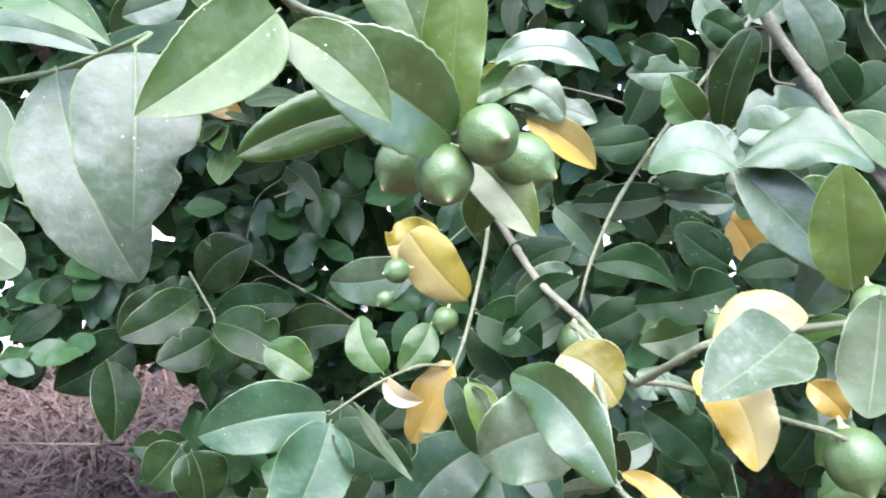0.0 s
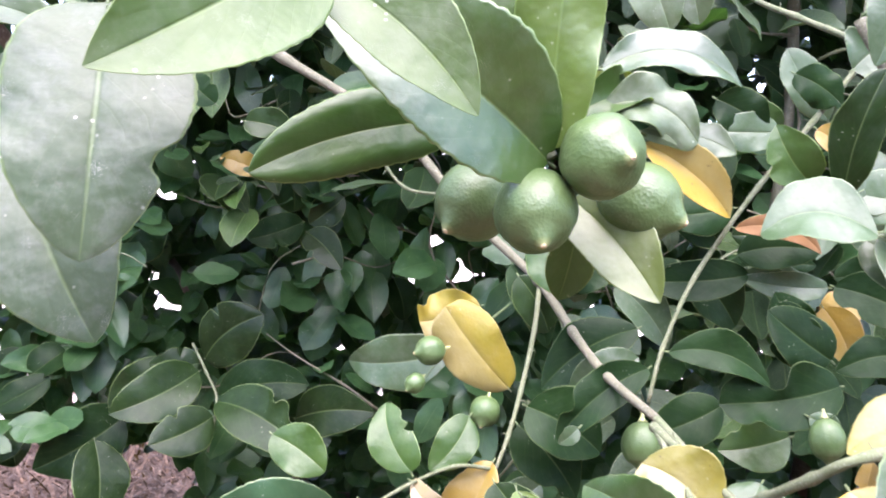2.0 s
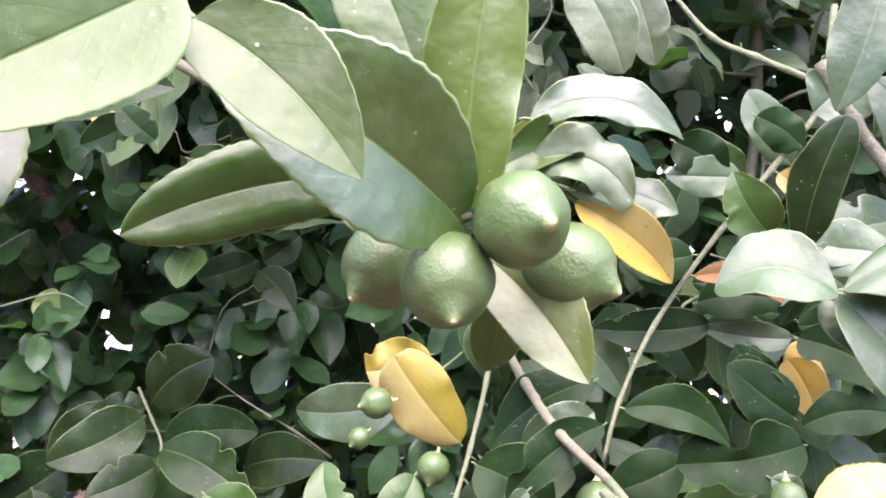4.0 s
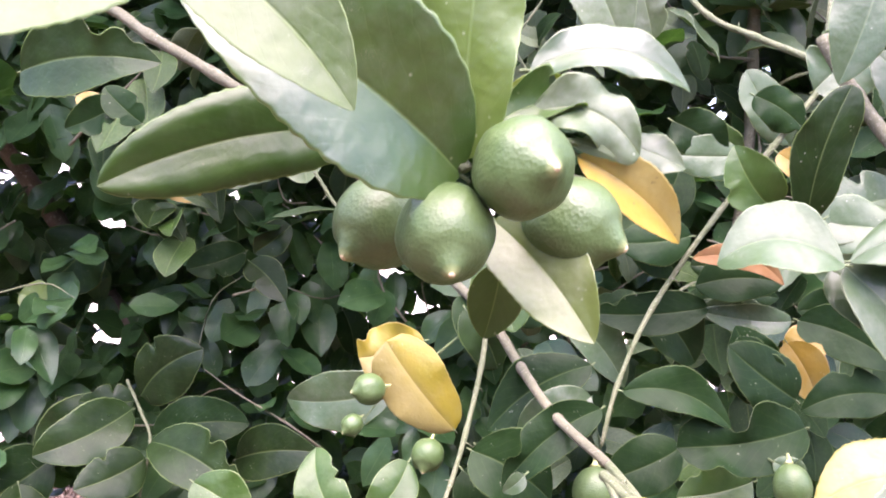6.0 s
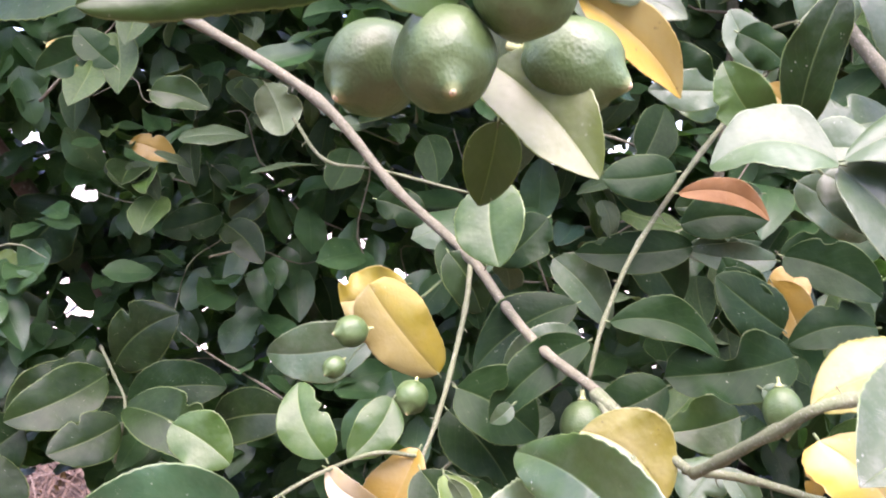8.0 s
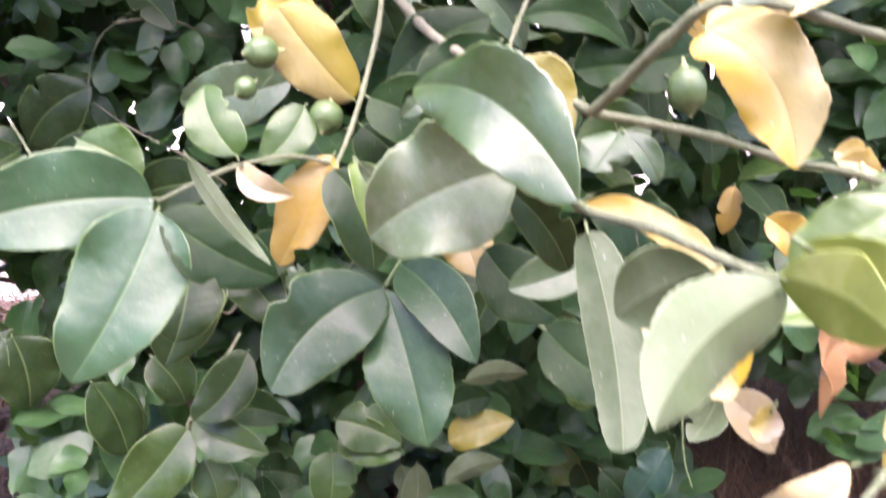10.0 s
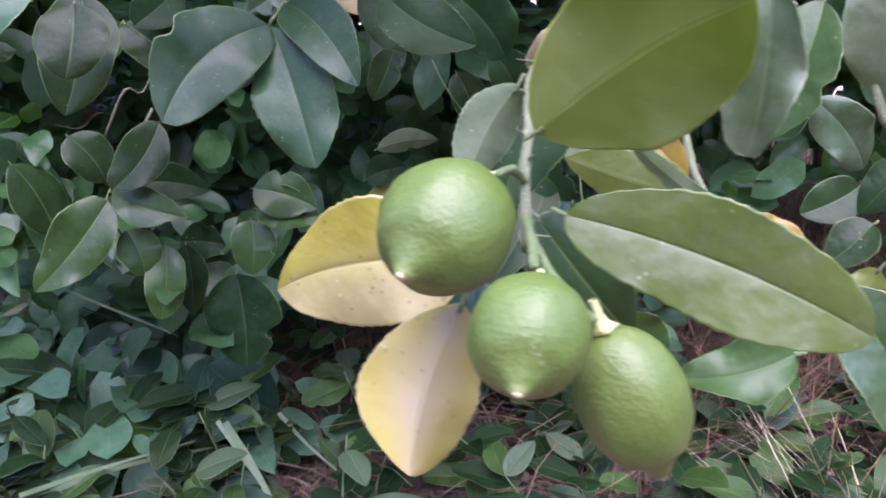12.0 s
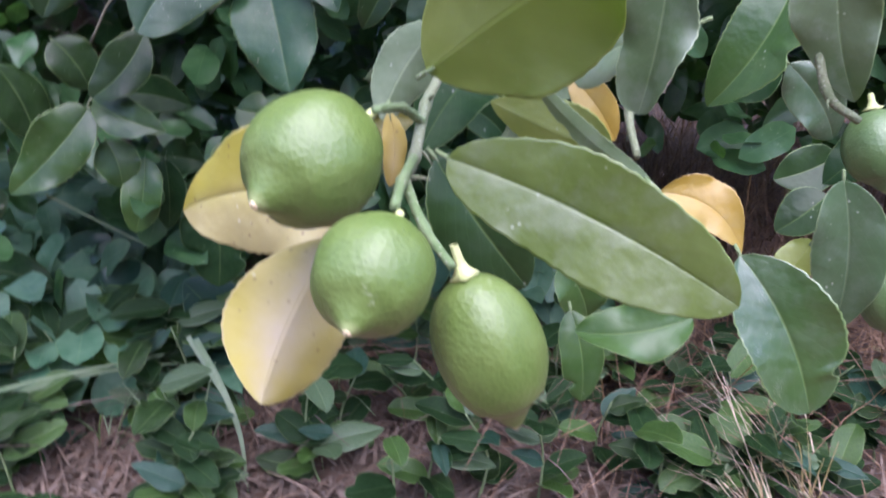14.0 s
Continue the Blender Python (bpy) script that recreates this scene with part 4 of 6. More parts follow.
leaf(BUSH, "orange", (-0.467, 1.900, 1.571), (-0.387, 1.900, 1.540), (0.145, -0.967, 0.208), 0.047, 0.05, 0.05, 11)
leaf(BUSH, "deep", (-0.350, 1.600, 1.617), (-0.267, 1.600, 1.595), (0.077, -0.952, 0.296), 0.051, 0.05, 0.05, 11)
leaf(BUSH, "dusty", (-0.207, 1.700, 1.648), (-0.176, 1.700, 1.571), (0.146, 0.987, 0.060), 0.071, 0.05, -0.05, 8)
leaf(BUSH, "deep", (-0.414, 1.250, 1.655), (-0.253, 1.200, 1.661), (-0.299, -0.949, 0.097), 0.086, 0.05, 0.05, 11)
leaf(BUSH, "dark", (-0.396, 1.500, 1.657), (-0.468, 1.500, 1.622), (-0.029, -0.998, 0.060), 0.050, 0.05, 0.05, 11)
leaf(BUSH, "dark", (-0.367, 1.500, 1.632), (-0.418, 1.500, 1.678), (0.306, -0.933, 0.188), 0.047, 0.05, 0.05, 11)
leaf(BUSH, "orange", (-0.494, 1.600, 1.677), (-0.446, 1.600, 1.650), (0.197, -0.961, 0.194), 0.034, 0.05, 0.05, 11)
leaf(BUSH, "fresh", (-0.809, 2.300, 1.713), (-0.796, 2.300, 1.640), (0.634, -0.765, 0.116), 0.058, 0.05, 0.05, 11)
leaf(BUSH, "fresh", (-0.837, 2.200, 1.339), (-0.761, 2.200, 1.317), (0.154, -0.943, 0.295), 0.068, 0.05, 0.05, 11)
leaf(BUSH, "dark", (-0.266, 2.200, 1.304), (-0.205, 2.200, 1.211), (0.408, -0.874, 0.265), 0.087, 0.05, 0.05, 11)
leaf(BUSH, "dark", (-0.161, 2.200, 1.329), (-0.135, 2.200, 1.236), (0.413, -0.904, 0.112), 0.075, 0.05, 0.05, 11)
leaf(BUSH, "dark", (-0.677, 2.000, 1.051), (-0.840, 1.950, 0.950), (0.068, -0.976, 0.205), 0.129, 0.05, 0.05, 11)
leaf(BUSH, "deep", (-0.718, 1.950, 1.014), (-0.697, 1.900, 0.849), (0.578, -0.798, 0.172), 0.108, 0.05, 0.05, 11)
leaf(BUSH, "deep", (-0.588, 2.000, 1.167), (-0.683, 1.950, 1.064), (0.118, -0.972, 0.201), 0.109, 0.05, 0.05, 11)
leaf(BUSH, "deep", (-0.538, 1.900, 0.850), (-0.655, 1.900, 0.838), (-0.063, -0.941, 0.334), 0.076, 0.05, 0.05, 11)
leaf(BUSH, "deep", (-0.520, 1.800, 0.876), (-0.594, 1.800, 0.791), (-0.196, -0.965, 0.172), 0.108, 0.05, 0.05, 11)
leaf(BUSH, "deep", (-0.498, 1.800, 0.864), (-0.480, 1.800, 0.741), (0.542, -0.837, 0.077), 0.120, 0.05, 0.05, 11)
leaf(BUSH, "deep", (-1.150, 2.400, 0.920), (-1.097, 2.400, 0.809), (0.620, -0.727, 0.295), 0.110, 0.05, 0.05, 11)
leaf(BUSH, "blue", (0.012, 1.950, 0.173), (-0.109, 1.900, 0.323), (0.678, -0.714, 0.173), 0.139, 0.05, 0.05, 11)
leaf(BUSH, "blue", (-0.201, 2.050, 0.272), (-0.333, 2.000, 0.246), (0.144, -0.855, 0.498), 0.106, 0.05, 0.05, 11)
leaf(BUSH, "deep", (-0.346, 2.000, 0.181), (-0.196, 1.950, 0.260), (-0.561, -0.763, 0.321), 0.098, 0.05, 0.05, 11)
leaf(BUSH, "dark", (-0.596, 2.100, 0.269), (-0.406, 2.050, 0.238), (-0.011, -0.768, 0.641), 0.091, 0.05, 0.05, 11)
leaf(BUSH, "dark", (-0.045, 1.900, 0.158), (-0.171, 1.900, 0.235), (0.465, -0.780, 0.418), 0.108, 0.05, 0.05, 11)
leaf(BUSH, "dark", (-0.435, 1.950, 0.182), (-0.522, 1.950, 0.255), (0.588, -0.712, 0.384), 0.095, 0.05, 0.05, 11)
leaf(BUSH, "blue", (-0.289, 2.100, 0.334), (-0.410, 2.100, 0.292), (-0.239, -0.895, 0.375), 0.077, 0.05, 0.05, 11)
leaf(BUSH, "dusty", (0.145, 1.900, 0.570), (0.171, 1.880, 0.435), (0.164, 0.980, -0.114), 0.061, 0.05, -0.05, 8)
leaf(BUSH, "deep", (0.348, 1.950, 0.414), (0.324, 1.950, 0.340), (-0.475, -0.866, 0.157), 0.084, 0.05, 0.05, 11)
leaf(BUSH, "ygreen", (0.285, 2.000, 0.423), (0.344, 2.000, 0.367), (0.329, -0.925, 0.189), 0.055, 0.05, 0.05, 11)
leaf(BUSH, "dark", (0.538, 1.800, 0.690), (0.628, 1.800, 0.573), (0.162, -0.979, 0.126), 0.097, 0.05, 0.05, 11)
leaf(BUSH, "deep", (0.513, 2.000, 0.520), (0.552, 2.000, 0.402), (0.122, -0.992, 0.040), 0.086, 0.05, 0.05, 11)
leaf(BUSH, "dark", (-0.035, 1.550, 1.072), (-0.092, 1.500, 1.026), (0.245, -0.896, 0.370), 0.064, 0.05, 0.05, 11)
leaf(BUSH, "dark", (0.514, 1.700, 0.897), (0.545, 1.700, 0.819), (0.042, -0.999, 0.017), 0.068, 0.05, 0.05, 11)
leaf(BUSH, "dark", (0.434, 1.650, 0.946), (0.472, 1.650, 0.885), (0.103, -0.993, 0.065), 0.070, 0.05, 0.05, 11)
leaf(BUSH, "deep", (0.278, 1.700, 0.953), (0.240, 1.700, 0.872), (-0.374, -0.910, 0.178), 0.056, 0.05, 0.05, 11)
leaf(BUSH, "deep", (0.390, 1.750, 0.903), (0.420, 1.750, 0.813), (0.105, -0.994, 0.035), 0.065, 0.05, 0.05, 11)
leaf(BUSH, "blue", (0.414, 1.750, 0.553), (0.364, 1.720, 0.372), (-0.551, -0.785, 0.284), 0.080, 0.06, 0.05, 11)
leaf(BUSH, "blue", (0.435, 1.750, 0.549), (0.452, 1.700, 0.365), (0.033, -0.964, 0.264), 0.083, 0.06, -0.05, 11)
leaf(BUSH, "blue", (0.469, 1.740, 0.537), (0.532, 1.700, 0.383), (0.159, -0.972, 0.174), 0.075, 0.06, 0.05, 11)
leaf(BUSH, "dark", (0.485, 1.750, 0.613), (0.558, 1.720, 0.508), (0.153, -0.966, 0.208), 0.080, 0.06, 0.05, 11)
leaf(BUSH, "blue", (0.585, 1.700, 0.669), (0.523, 1.700, 0.568), (-0.648, -0.730, 0.217), 0.073, 0.06, 0.05, 11)

# bare twigs among the hedge leaves
tw = random.Random(52)
for k in range(70):
    a = Vector((tw.uniform(0.15, 1.35), tw.uniform(1.55, 2.1), tw.uniform(1.25, 1.9))) if k < 46 else Vector((tw.uniform(-0.9, 0.2), tw.uniform(1.8, 2.3), tw.uniform(0.7, 1.7)))
    d = Vector((tw.uniform(-1, 1), tw.uniform(-0.3, 0.3), tw.uniform(-0.6, 1.0))).normalized() * tw.uniform(0.12, 0.34)
    sag = Vector((tw.uniform(-.03, .03), tw.uniform(-.02, .02), tw.uniform(-.03, .03)))
    v, f, _ = tube((a, a + d * 0.35 + sag, a + d * 0.7 - sag, a + d), tw.uniform(0.0016, 0.0032), 0.0008, 6, 4, 0.15, k)
    child("twig", mesh_of("twig", v, f, [BARK_PINK if k % 3 else BARK]), BUSH)

def shelf(count, seed, tones, lo, hi, size):
    """Loose sprays of leaves in a stretch of the hedge."""
    rnd = random.Random(seed)
    kinds = []
    for tone in tones:
        for _ in range(3):
            v_, f_, ix_, uv_ = blade(1.0, 0.55, rnd.uniform(-0.02, 0.08), rnd.uniform(-0.05, 0.08), rnd.uniform(6, 16), rnd.randint(0, 9999), 16, 0.004, 0.12)
            kinds.append(mesh_of("leaf", v_, f_, [*TOPS[tone], PETIOLE], ix_, uv_))
    for _ in range(count):
        c = Vector([rnd.uniform(a_, b_) for a_, b_ in zip(lo, hi)])
        for b_, t_, n_, w_ in spray(rnd, c, rnd.randint(3, 5), size):
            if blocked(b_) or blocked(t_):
                continue
            ob_ = child("leaf", rnd.choice(kinds), BUSH)
            ln_ = (t_ - b_).length
            ob_.matrix_basis = frame_of(b_, t_, n_) @ Matrix.Diagonal((w_ / 0.55, ln_, ln_, 1))
            ob_.matrix_parent_inverse = BUSH.matrix_world.inverted()


shelf(34, 91, ("dusty", "pale", "dusty", "green", "dark"), (0.12, 1.58, 1.50), (0.85, 1.95, 2.0), 0.10)
shelf(26, 92, ("dark", "dusty", "green", "deep"), (-0.95, 1.75, 1.45), (0.0, 2.2, 2.0), 0.10)
shelf(44, 94, ("dark", "deep", "green"), (-0.6, 2.6, 0.45), (0.45, 3.5, 0.95), 0.12)
shelf(14, 93, ("dark", "blue", "dusty", "green"), (0.15, 1.55, 1.15), (0.75, 1.8, 1.5), 0.10)

ROWS_ = hedge_rows()
ROWS_.sort(key=lambda r: r[0].y)
near_rows, far_rows = ROWS_[:200], ROWS_[200:]
shared = []
for k in range(8):
    v, f, ix, uv = blade(1.0, 0.55, 0.03, 0.02, 9, 900 + k, 14, 0.004, 0.12)
    tone = ("dark", "green", "dark", "deep", "dusty", "dark", "blue", "green")[k]
    shared.append(mesh_of("leaf", v, f, [*TOPS[tone], PETIOLE], ix, uv))
for k, (b, t_, nm, w) in enumerate(near_rows):
    ob = child("leaf", shared[k % 8], BUSH)
    ln = (t_ - b).length
    ob.matrix_basis = frame_of(b, t_, nm) @ Matrix.Diagonal((w / 0.55, ln, ln, 1))
    ob.matrix_parent_inverse = BUSH.matrix_world.inverted()
tagged(child("foliage", joined(far_rows, HEDGE_LEAF, "foliage"), BUSH), "mass of dark green leaves", kind="stuff")

# ---- the lemon tree in front ----
TREE = root("lemon_tree", (-0.35, 2.6, 0.0), "lemon tree with green fruit and dusty yellowing leaves", "tree")
v, f, _ = tube(((-0.35, 2.6, -0.05), (-0.42, 2.6, 0.7), (-0.85, 2.4, 1.5), (-1.0, 1.75, 2.0)), 0.036, 0.012, 12, 6, 0.08, 8)
child("trunk", mesh_of("trunk", v, f, [TRUNK_BARK]), TREE)

def shade_canopy_rows():
    """Unseen leaf canopy above the branches, added to shade the hedge."""
    rnd = random.Random(17)
    rows = []
    for _ in range(2300):
        c = Vector((rnd.uniform(-2.6, 2.5), rnd.uniform(0.75, 3.6), rnd.uniform(2.3, 3.1)))
        if c.z < 2.35 + 0.12 * math.sin(c.x * 3) or c.y < 1.65 + 0.2 * math.sin(c.x * 4):
            continue
        if (abs(c.x - 0.3) / 2.05) ** 4 + (max(c.y - 2.2, 0) / 1.35) ** 4 + (max(c.z - 2.4, 0) / 0.68) ** 4 > 1 + 0.4 * noise.noise(c * 2.1):
            continue
        rows += spray(rnd, c, rnd.randint(5, 8), 0.12)
    return rows


tagged(child("crown", joined(shade_canopy_rows(), HEDGE_LEAF, "crown"), TREE), "unseen canopy of dark green leaves added to shade the hedge", kind="stuff")

branch(TREE, "branch", 0.0086, 0.0048, (-0.696, 1.620, 1.867), (-0.472, 1.600, 1.812), (-0.386, 1.580, 1.763), (-0.287, 1.560, 1.709), (-0.112, 1.530, 1.604), (-0.007, 1.500, 1.490), (0.091, 1.450, 1.403), (0.130, 1.370, 1.348), (0.158, 1.260, 1.313), (0.199, 1.170, 1.285))
branch(TREE, "branch", 0.0048, 0.0036, (0.199, 1.170, 1.285), (0.217, 1.110, 1.266), (0.179, 1.090, 1.296), (0.231, 0.980, 1.258))
branch(TREE, "branch", 0.0032, 0.0025, (0.179, 1.090, 1.296), (0.192, 0.980, 1.256), (0.189, 0.900, 1.220), (0.183, 0.830, 1.207), (0.203, 0.760, 1.205), (0.212, 0.690, 1.202), (0.217, 0.640, 1.201))
branch(TREE, "branch", 0.0025, 0.0022, (0.217, 0.640, 1.201), (0.260, 0.640, 1.192), (0.300, 0.660, 1.156), (0.319, 0.700, 1.104), (0.309, 0.700, 1.087), (0.260, 0.660, 1.071), (0.238, 0.620, 1.062), (0.227, 0.580, 1.044), (0.218, 0.550, 1.038), (0.211, 0.520, 1.025), (0.204, 0.490, 1.023))
branch(TREE, "branch", 0.0046, 0.0036, (0.231, 0.980, 1.258), (0.241, 0.950, 1.276), (0.258, 0.900, 1.308), (0.297, 0.880, 1.334), (0.468, 1.000, 1.319), (0.571, 1.060, 1.311))
branch(TREE, "branch", 0.0036, 0.0030, (0.227, 0.990, 1.258), (0.282, 1.000, 1.249), (0.329, 0.980, 1.239), (0.380, 0.970, 1.223), (0.423, 0.950, 1.215), (0.448, 0.940, 1.207))
branch(TREE, "twig", 0.0044, 0.0023, (0.518, 1.450, 1.837), (0.499, 1.420, 1.735), (0.494, 1.420, 1.700), (0.432, 1.400, 1.623), (0.359, 1.380, 1.535), (0.280, 1.350, 1.425), (0.234, 1.310, 1.339), (0.213, 1.280, 1.277))
branch(TREE, "twig", 0.0046, 0.0032, (0.493, 1.420, 1.731), (0.419, 1.450, 1.767), (0.367, 1.470, 1.795), (0.323, 1.500, 1.854))
branch(TREE, "twig", 0.0100, 0.0090, (0.542, 1.800, 1.957), (0.540, 1.800, 1.846), (0.544, 1.800, 1.715), (0.526, 1.800, 1.509))
branch(TREE, "twig", 0.0036, 0.0022, (0.095, 1.450, 1.401), (0.086, 1.400, 1.342), (0.067, 1.340, 1.273), (0.051, 1.300, 1.226), (0.034, 1.270, 1.188))
branch(TREE, "twig", 0.0022, 0.0014, (0.090, 1.450, 1.399), (0.032, 1.460, 1.346), (0.008, 1.460, 1.325))
branch(TREE, "twig", 0.0024, 0.0016, (0.033, 1.270, 1.194), (-0.013, 1.240, 1.204), (-0.069, 1.180, 1.196), (-0.123, 1.130, 1.173))
branch(TREE, "twig", 0.0026, 0.0018, (-0.145, 1.550, 1.580), (-0.100, 1.540, 1.524), (-0.027, 1.520, 1.512), (0.093, 1.500, 1.484))
branch(TREE, "twig", 0.0020, 0.0015, (0.094, 1.450, 1.422), (0.102, 1.460, 1.464), (0.109, 1.480, 1.529))
branch(TREE, "twig", 0.0015, 0.0012, (0.033, 1.440, 1.296), (-0.002, 1.440, 1.316), (-0.033, 1.440, 1.305))
branch(TREE, "twig", 0.0010, 0.0007, (-0.009, 1.440, 1.312), (-0.046, 1.430, 1.281), (-0.068, 1.420, 1.244))
branch(TREE, "branch", 0.0075, 0.0070, (0.409, 1.220, 1.717), (0.437, 1.200, 1.655), (0.482, 1.170, 1.581), (0.514, 1.140, 1.522), (0.583, 1.100, 1.420))
branch(TREE, "branch", 0.0034, 0.0024, (0.033, 0.700, 1.534), (0.011, 0.710, 1.571), (-0.031, 0.690, 1.609), (-0.075, 0.650, 1.623), (-0.096, 0.620, 1.647), (-0.205, 0.660, 1.739))
branch(TREE, "branch", 0.0016, 0.0023, (-0.170, 0.615, 1.594), (-0.175, 0.660, 1.605), (-0.243, 0.720, 1.591), (-0.300, 0.760, 1.582), (-0.447, 0.850, 1.571))
branch(TREE, "twig", 0.0020, 0.0018, (0.211, 0.520, 1.025), (0.203, 0.480, 1.029), (0.199, 0.460, 1.027))
branch(TREE, "twig", 0.0019, 0.0015, (0.216, 0.540, 1.033), (0.206, 0.520, 1.044), (0.194, 0.490, 1.051))
branch(TREE, "twig", 0.0019, 0.0016, (0.204, 0.485, 1.028), (0.210, 0.470, 1.016), (0.218, 0.455, 1.008))
branch(TREE, "twig", 0.0028, 0.0022, (0.375, 0.760, 1.024), (0.357, 0.700, 0.997), (0.351, 0.660, 0.982))
branch(TREE, "twig", 0.0030, 0.0024, (0.445, 0.700, 1.108), (0.448, 0.680, 1.071), (0.455, 0.660, 1.022), (0.479, 0.660, 1.004))
branch(TREE, "twig", 0.0022, 0.0016, (0.156, 1.500, 1.116), (0.123, 1.450, 1.067), (0.092, 1.400, 1.029))
branch(TREE, "knot", 0.0070, 0.0062, (0.497, 1.420, 1.726), (0.493, 1.415, 1.711), (0.494, 1.420, 1.696))
leaf(TREE, "waxy", (-0.077, 0.600, 1.613), (-0.140, 0.520, 1.551), (0.579, -0.783, 0.227), 0.056, 0.04, 0.02, 12, bites=(), twist=0)
leaf(TREE, "waxy", (-0.072, 0.610, 1.603), (-0.008, 0.600, 1.546), (0.247, -0.960, 0.129), 0.043, 0.05, 0.06, 17, bites=(), twist=0.1)
leaf(TREE, "sheen", (0.031, 0.700, 1.532), (-0.087, 0.660, 1.604), (0.300, -0.950, 0.000), 0.074, 0.06, -0.04, 21, bites=(), twist=0)
leaf(TREE, "green", (-0.018, 0.740, 1.554), (-0.125, 0.690, 1.521), (0.250, -0.960, 0.050), 0.044, 0.05, -0.06, 15, bites=(), curl=1.4, twist=0, wave=0.05)
leaf(TREE, "fresh", (0.033, 0.700, 1.539), (0.044, 0.690, 1.670), (-0.179, -0.982, -0.065), 0.046, 0.03, 0.03, 15, bites=(), twist=0, point=0.6)
leaf(TREE, "waxy", (-0.038, 0.780, 1.694), (0.009, 0.760, 1.597), (-0.127, -0.984, 0.128), 0.058, 0.04, 0.05, 13, bites=())
leaf(TREE, "sheen", (0.066, 0.760, 1.590), (0.148, 0.760, 1.582), (0.049, -0.854, 0.517), 0.033, 0.08, 0.16, 17, bites=(), twist=0)
leaf(TREE, "green", (0.046, 0.740, 1.558), (0.108, 0.770, 1.569), (0.298, -0.818, 0.492), 0.026, 0.06, 0.12, 17, bites=(), wave=0.6, curl=-0.8)
leaf(TREE, "pale", (0.059, 0.750, 1.563), (0.119, 0.740, 1.547), (-0.100, -0.900, 0.420), 0.036, 0.10, 0.20, 10, bites=(), wave=0.45, curl=0.8, point=0.5)
leaf(TREE, "olive", (0.055, 0.800, 1.580), (0.096, 0.800, 1.589), (-0.051, 0.969, 0.244), 0.020, 0.03, -0.05, 10)
leaf(TREE, "amber", (0.089, 0.740, 1.546), (0.148, 0.770, 1.505), (0.374, -0.918, -0.129), 0.028, 0.05, 0.05, 19, bites=(), twist=0.1, wave=0.08)
leaf(TREE, "olive", (0.049, 0.740, 1.513), (0.094, 0.705, 1.459), (-0.264, -0.878, 0.399), 0.042, 0.06, 0.04, 12, bites=(), twist=0)
leaf(TREE, "green", (0.057, 0.780, 1.491), (0.050, 0.800, 1.448), (-0.108, -0.906, -0.409), 0.030, 0.03, 0.02, 13)
leaf(TREE, "olive", (0.032, 0.750, 1.549), (0.018, 0.800, 1.615), (0.506, 0.737, -0.448), 0.033, 0.02, -0.04, 12)
leaf(TREE, "pale", (0.092, 0.760, 1.553), (0.147, 0.760, 1.543), (0.075, -0.850, 0.500), 0.026, 0.06, 0.08, 9, bites=(), wave=0.35)
leaf(TREE, "chalky", (-0.256, 0.700, 1.582), (-0.184, 0.640, 1.438), (0.100, -0.930, 0.300), 0.085, 0.05, -0.04, 4, bites=(), foot=0.5, point=0.62, twist=0)
leaf(TREE, "chalky", (-0.168, 0.610, 1.590), (-0.162, 0.570, 1.482), (0.150, -0.930, 0.300), 0.078, 0.08, 0.02, 4, bites=((0.66, -1, 0.25, 0.05),), foot=0.42, point=0.66, twist=0)
leaf(TREE, "green", (-0.331, 0.720, 1.644), (-0.201, 0.660, 1.598), (-0.092, -0.723, 0.685), 0.046, 0.05, 0.05, 15)
leaf(TREE, "dusty", (-0.388, 0.780, 1.617), (-0.243, 0.750, 1.598), (-0.098, -0.821, 0.562), 0.032, 0.05, 0.05, 15)
leaf(TREE, "green", (-0.333, 0.680, 1.473), (-0.274, 0.660, 1.442), (0.138, 0.931, -0.339), 0.039, 0.03, -0.02, 8)
leaf(TREE, "dusty", (-0.173, 0.750, 1.642), (-0.220, 0.740, 1.625), (0.167, -0.980, 0.104), 0.031, 0.03, 0.02, 11)
leaf(TREE, "green", (-0.357, 0.750, 1.580), (-0.295, 0.700, 1.499), (0.154, 0.888, -0.433), 0.041, 0.03, -0.02, 8)
leaf(TREE, "dusty", (0.328, 0.970, 1.492), (0.242, 1.000, 1.489), (-0.266, -0.688, 0.675), 0.073, 0.08, -0.18, 15)
leaf(TREE, "dusty", (0.332, 0.970, 1.495), (0.451, 0.930, 1.493), (-0.225, -0.703, 0.674), 0.068, 0.08, 0.18, 15)
leaf(TREE, "deep", (0.344, 1.080, 1.523), (0.362, 1.045, 1.639), (-0.200, -0.970, -0.100), 0.047, 0.08, 0.07, 6, bites=(), foot=0.6, point=0.45)
leaf(TREE, "green", (0.328, 1.120, 1.537), (0.291, 1.120, 1.593), (-0.125, -0.989, -0.082), 0.052, 0.06, 0.08, 13)
leaf(TREE, "dusty", (0.391, 1.170, 1.515), (0.510, 1.200, 1.553), (-0.044, -0.884, 0.465), 0.073, 0.05, 0.10, 13)
leaf(TREE, "dusty", (0.333, 0.980, 1.491), (0.433, 0.950, 1.387), (0.097, -0.927, 0.363), 0.074, 0.05, -0.03, 15)
leaf(TREE, "fresh", (0.414, 0.880, 1.380), (0.383, 0.850, 1.503), (-0.106, -0.960, -0.261), 0.068, 0.04, 0.02, 15)
leaf(TREE, "pale", (0.402, 0.800, 1.393), (0.388, 0.780, 1.288), (0.265, 0.940, -0.216), 0.064, 0.04, -0.02, 8)
leaf(TREE, "dusty", (0.451, 0.980, 1.405), (0.412, 1.000, 1.327), (-0.745, -0.633, 0.210), 0.060, 0.12, 0.05, 11)
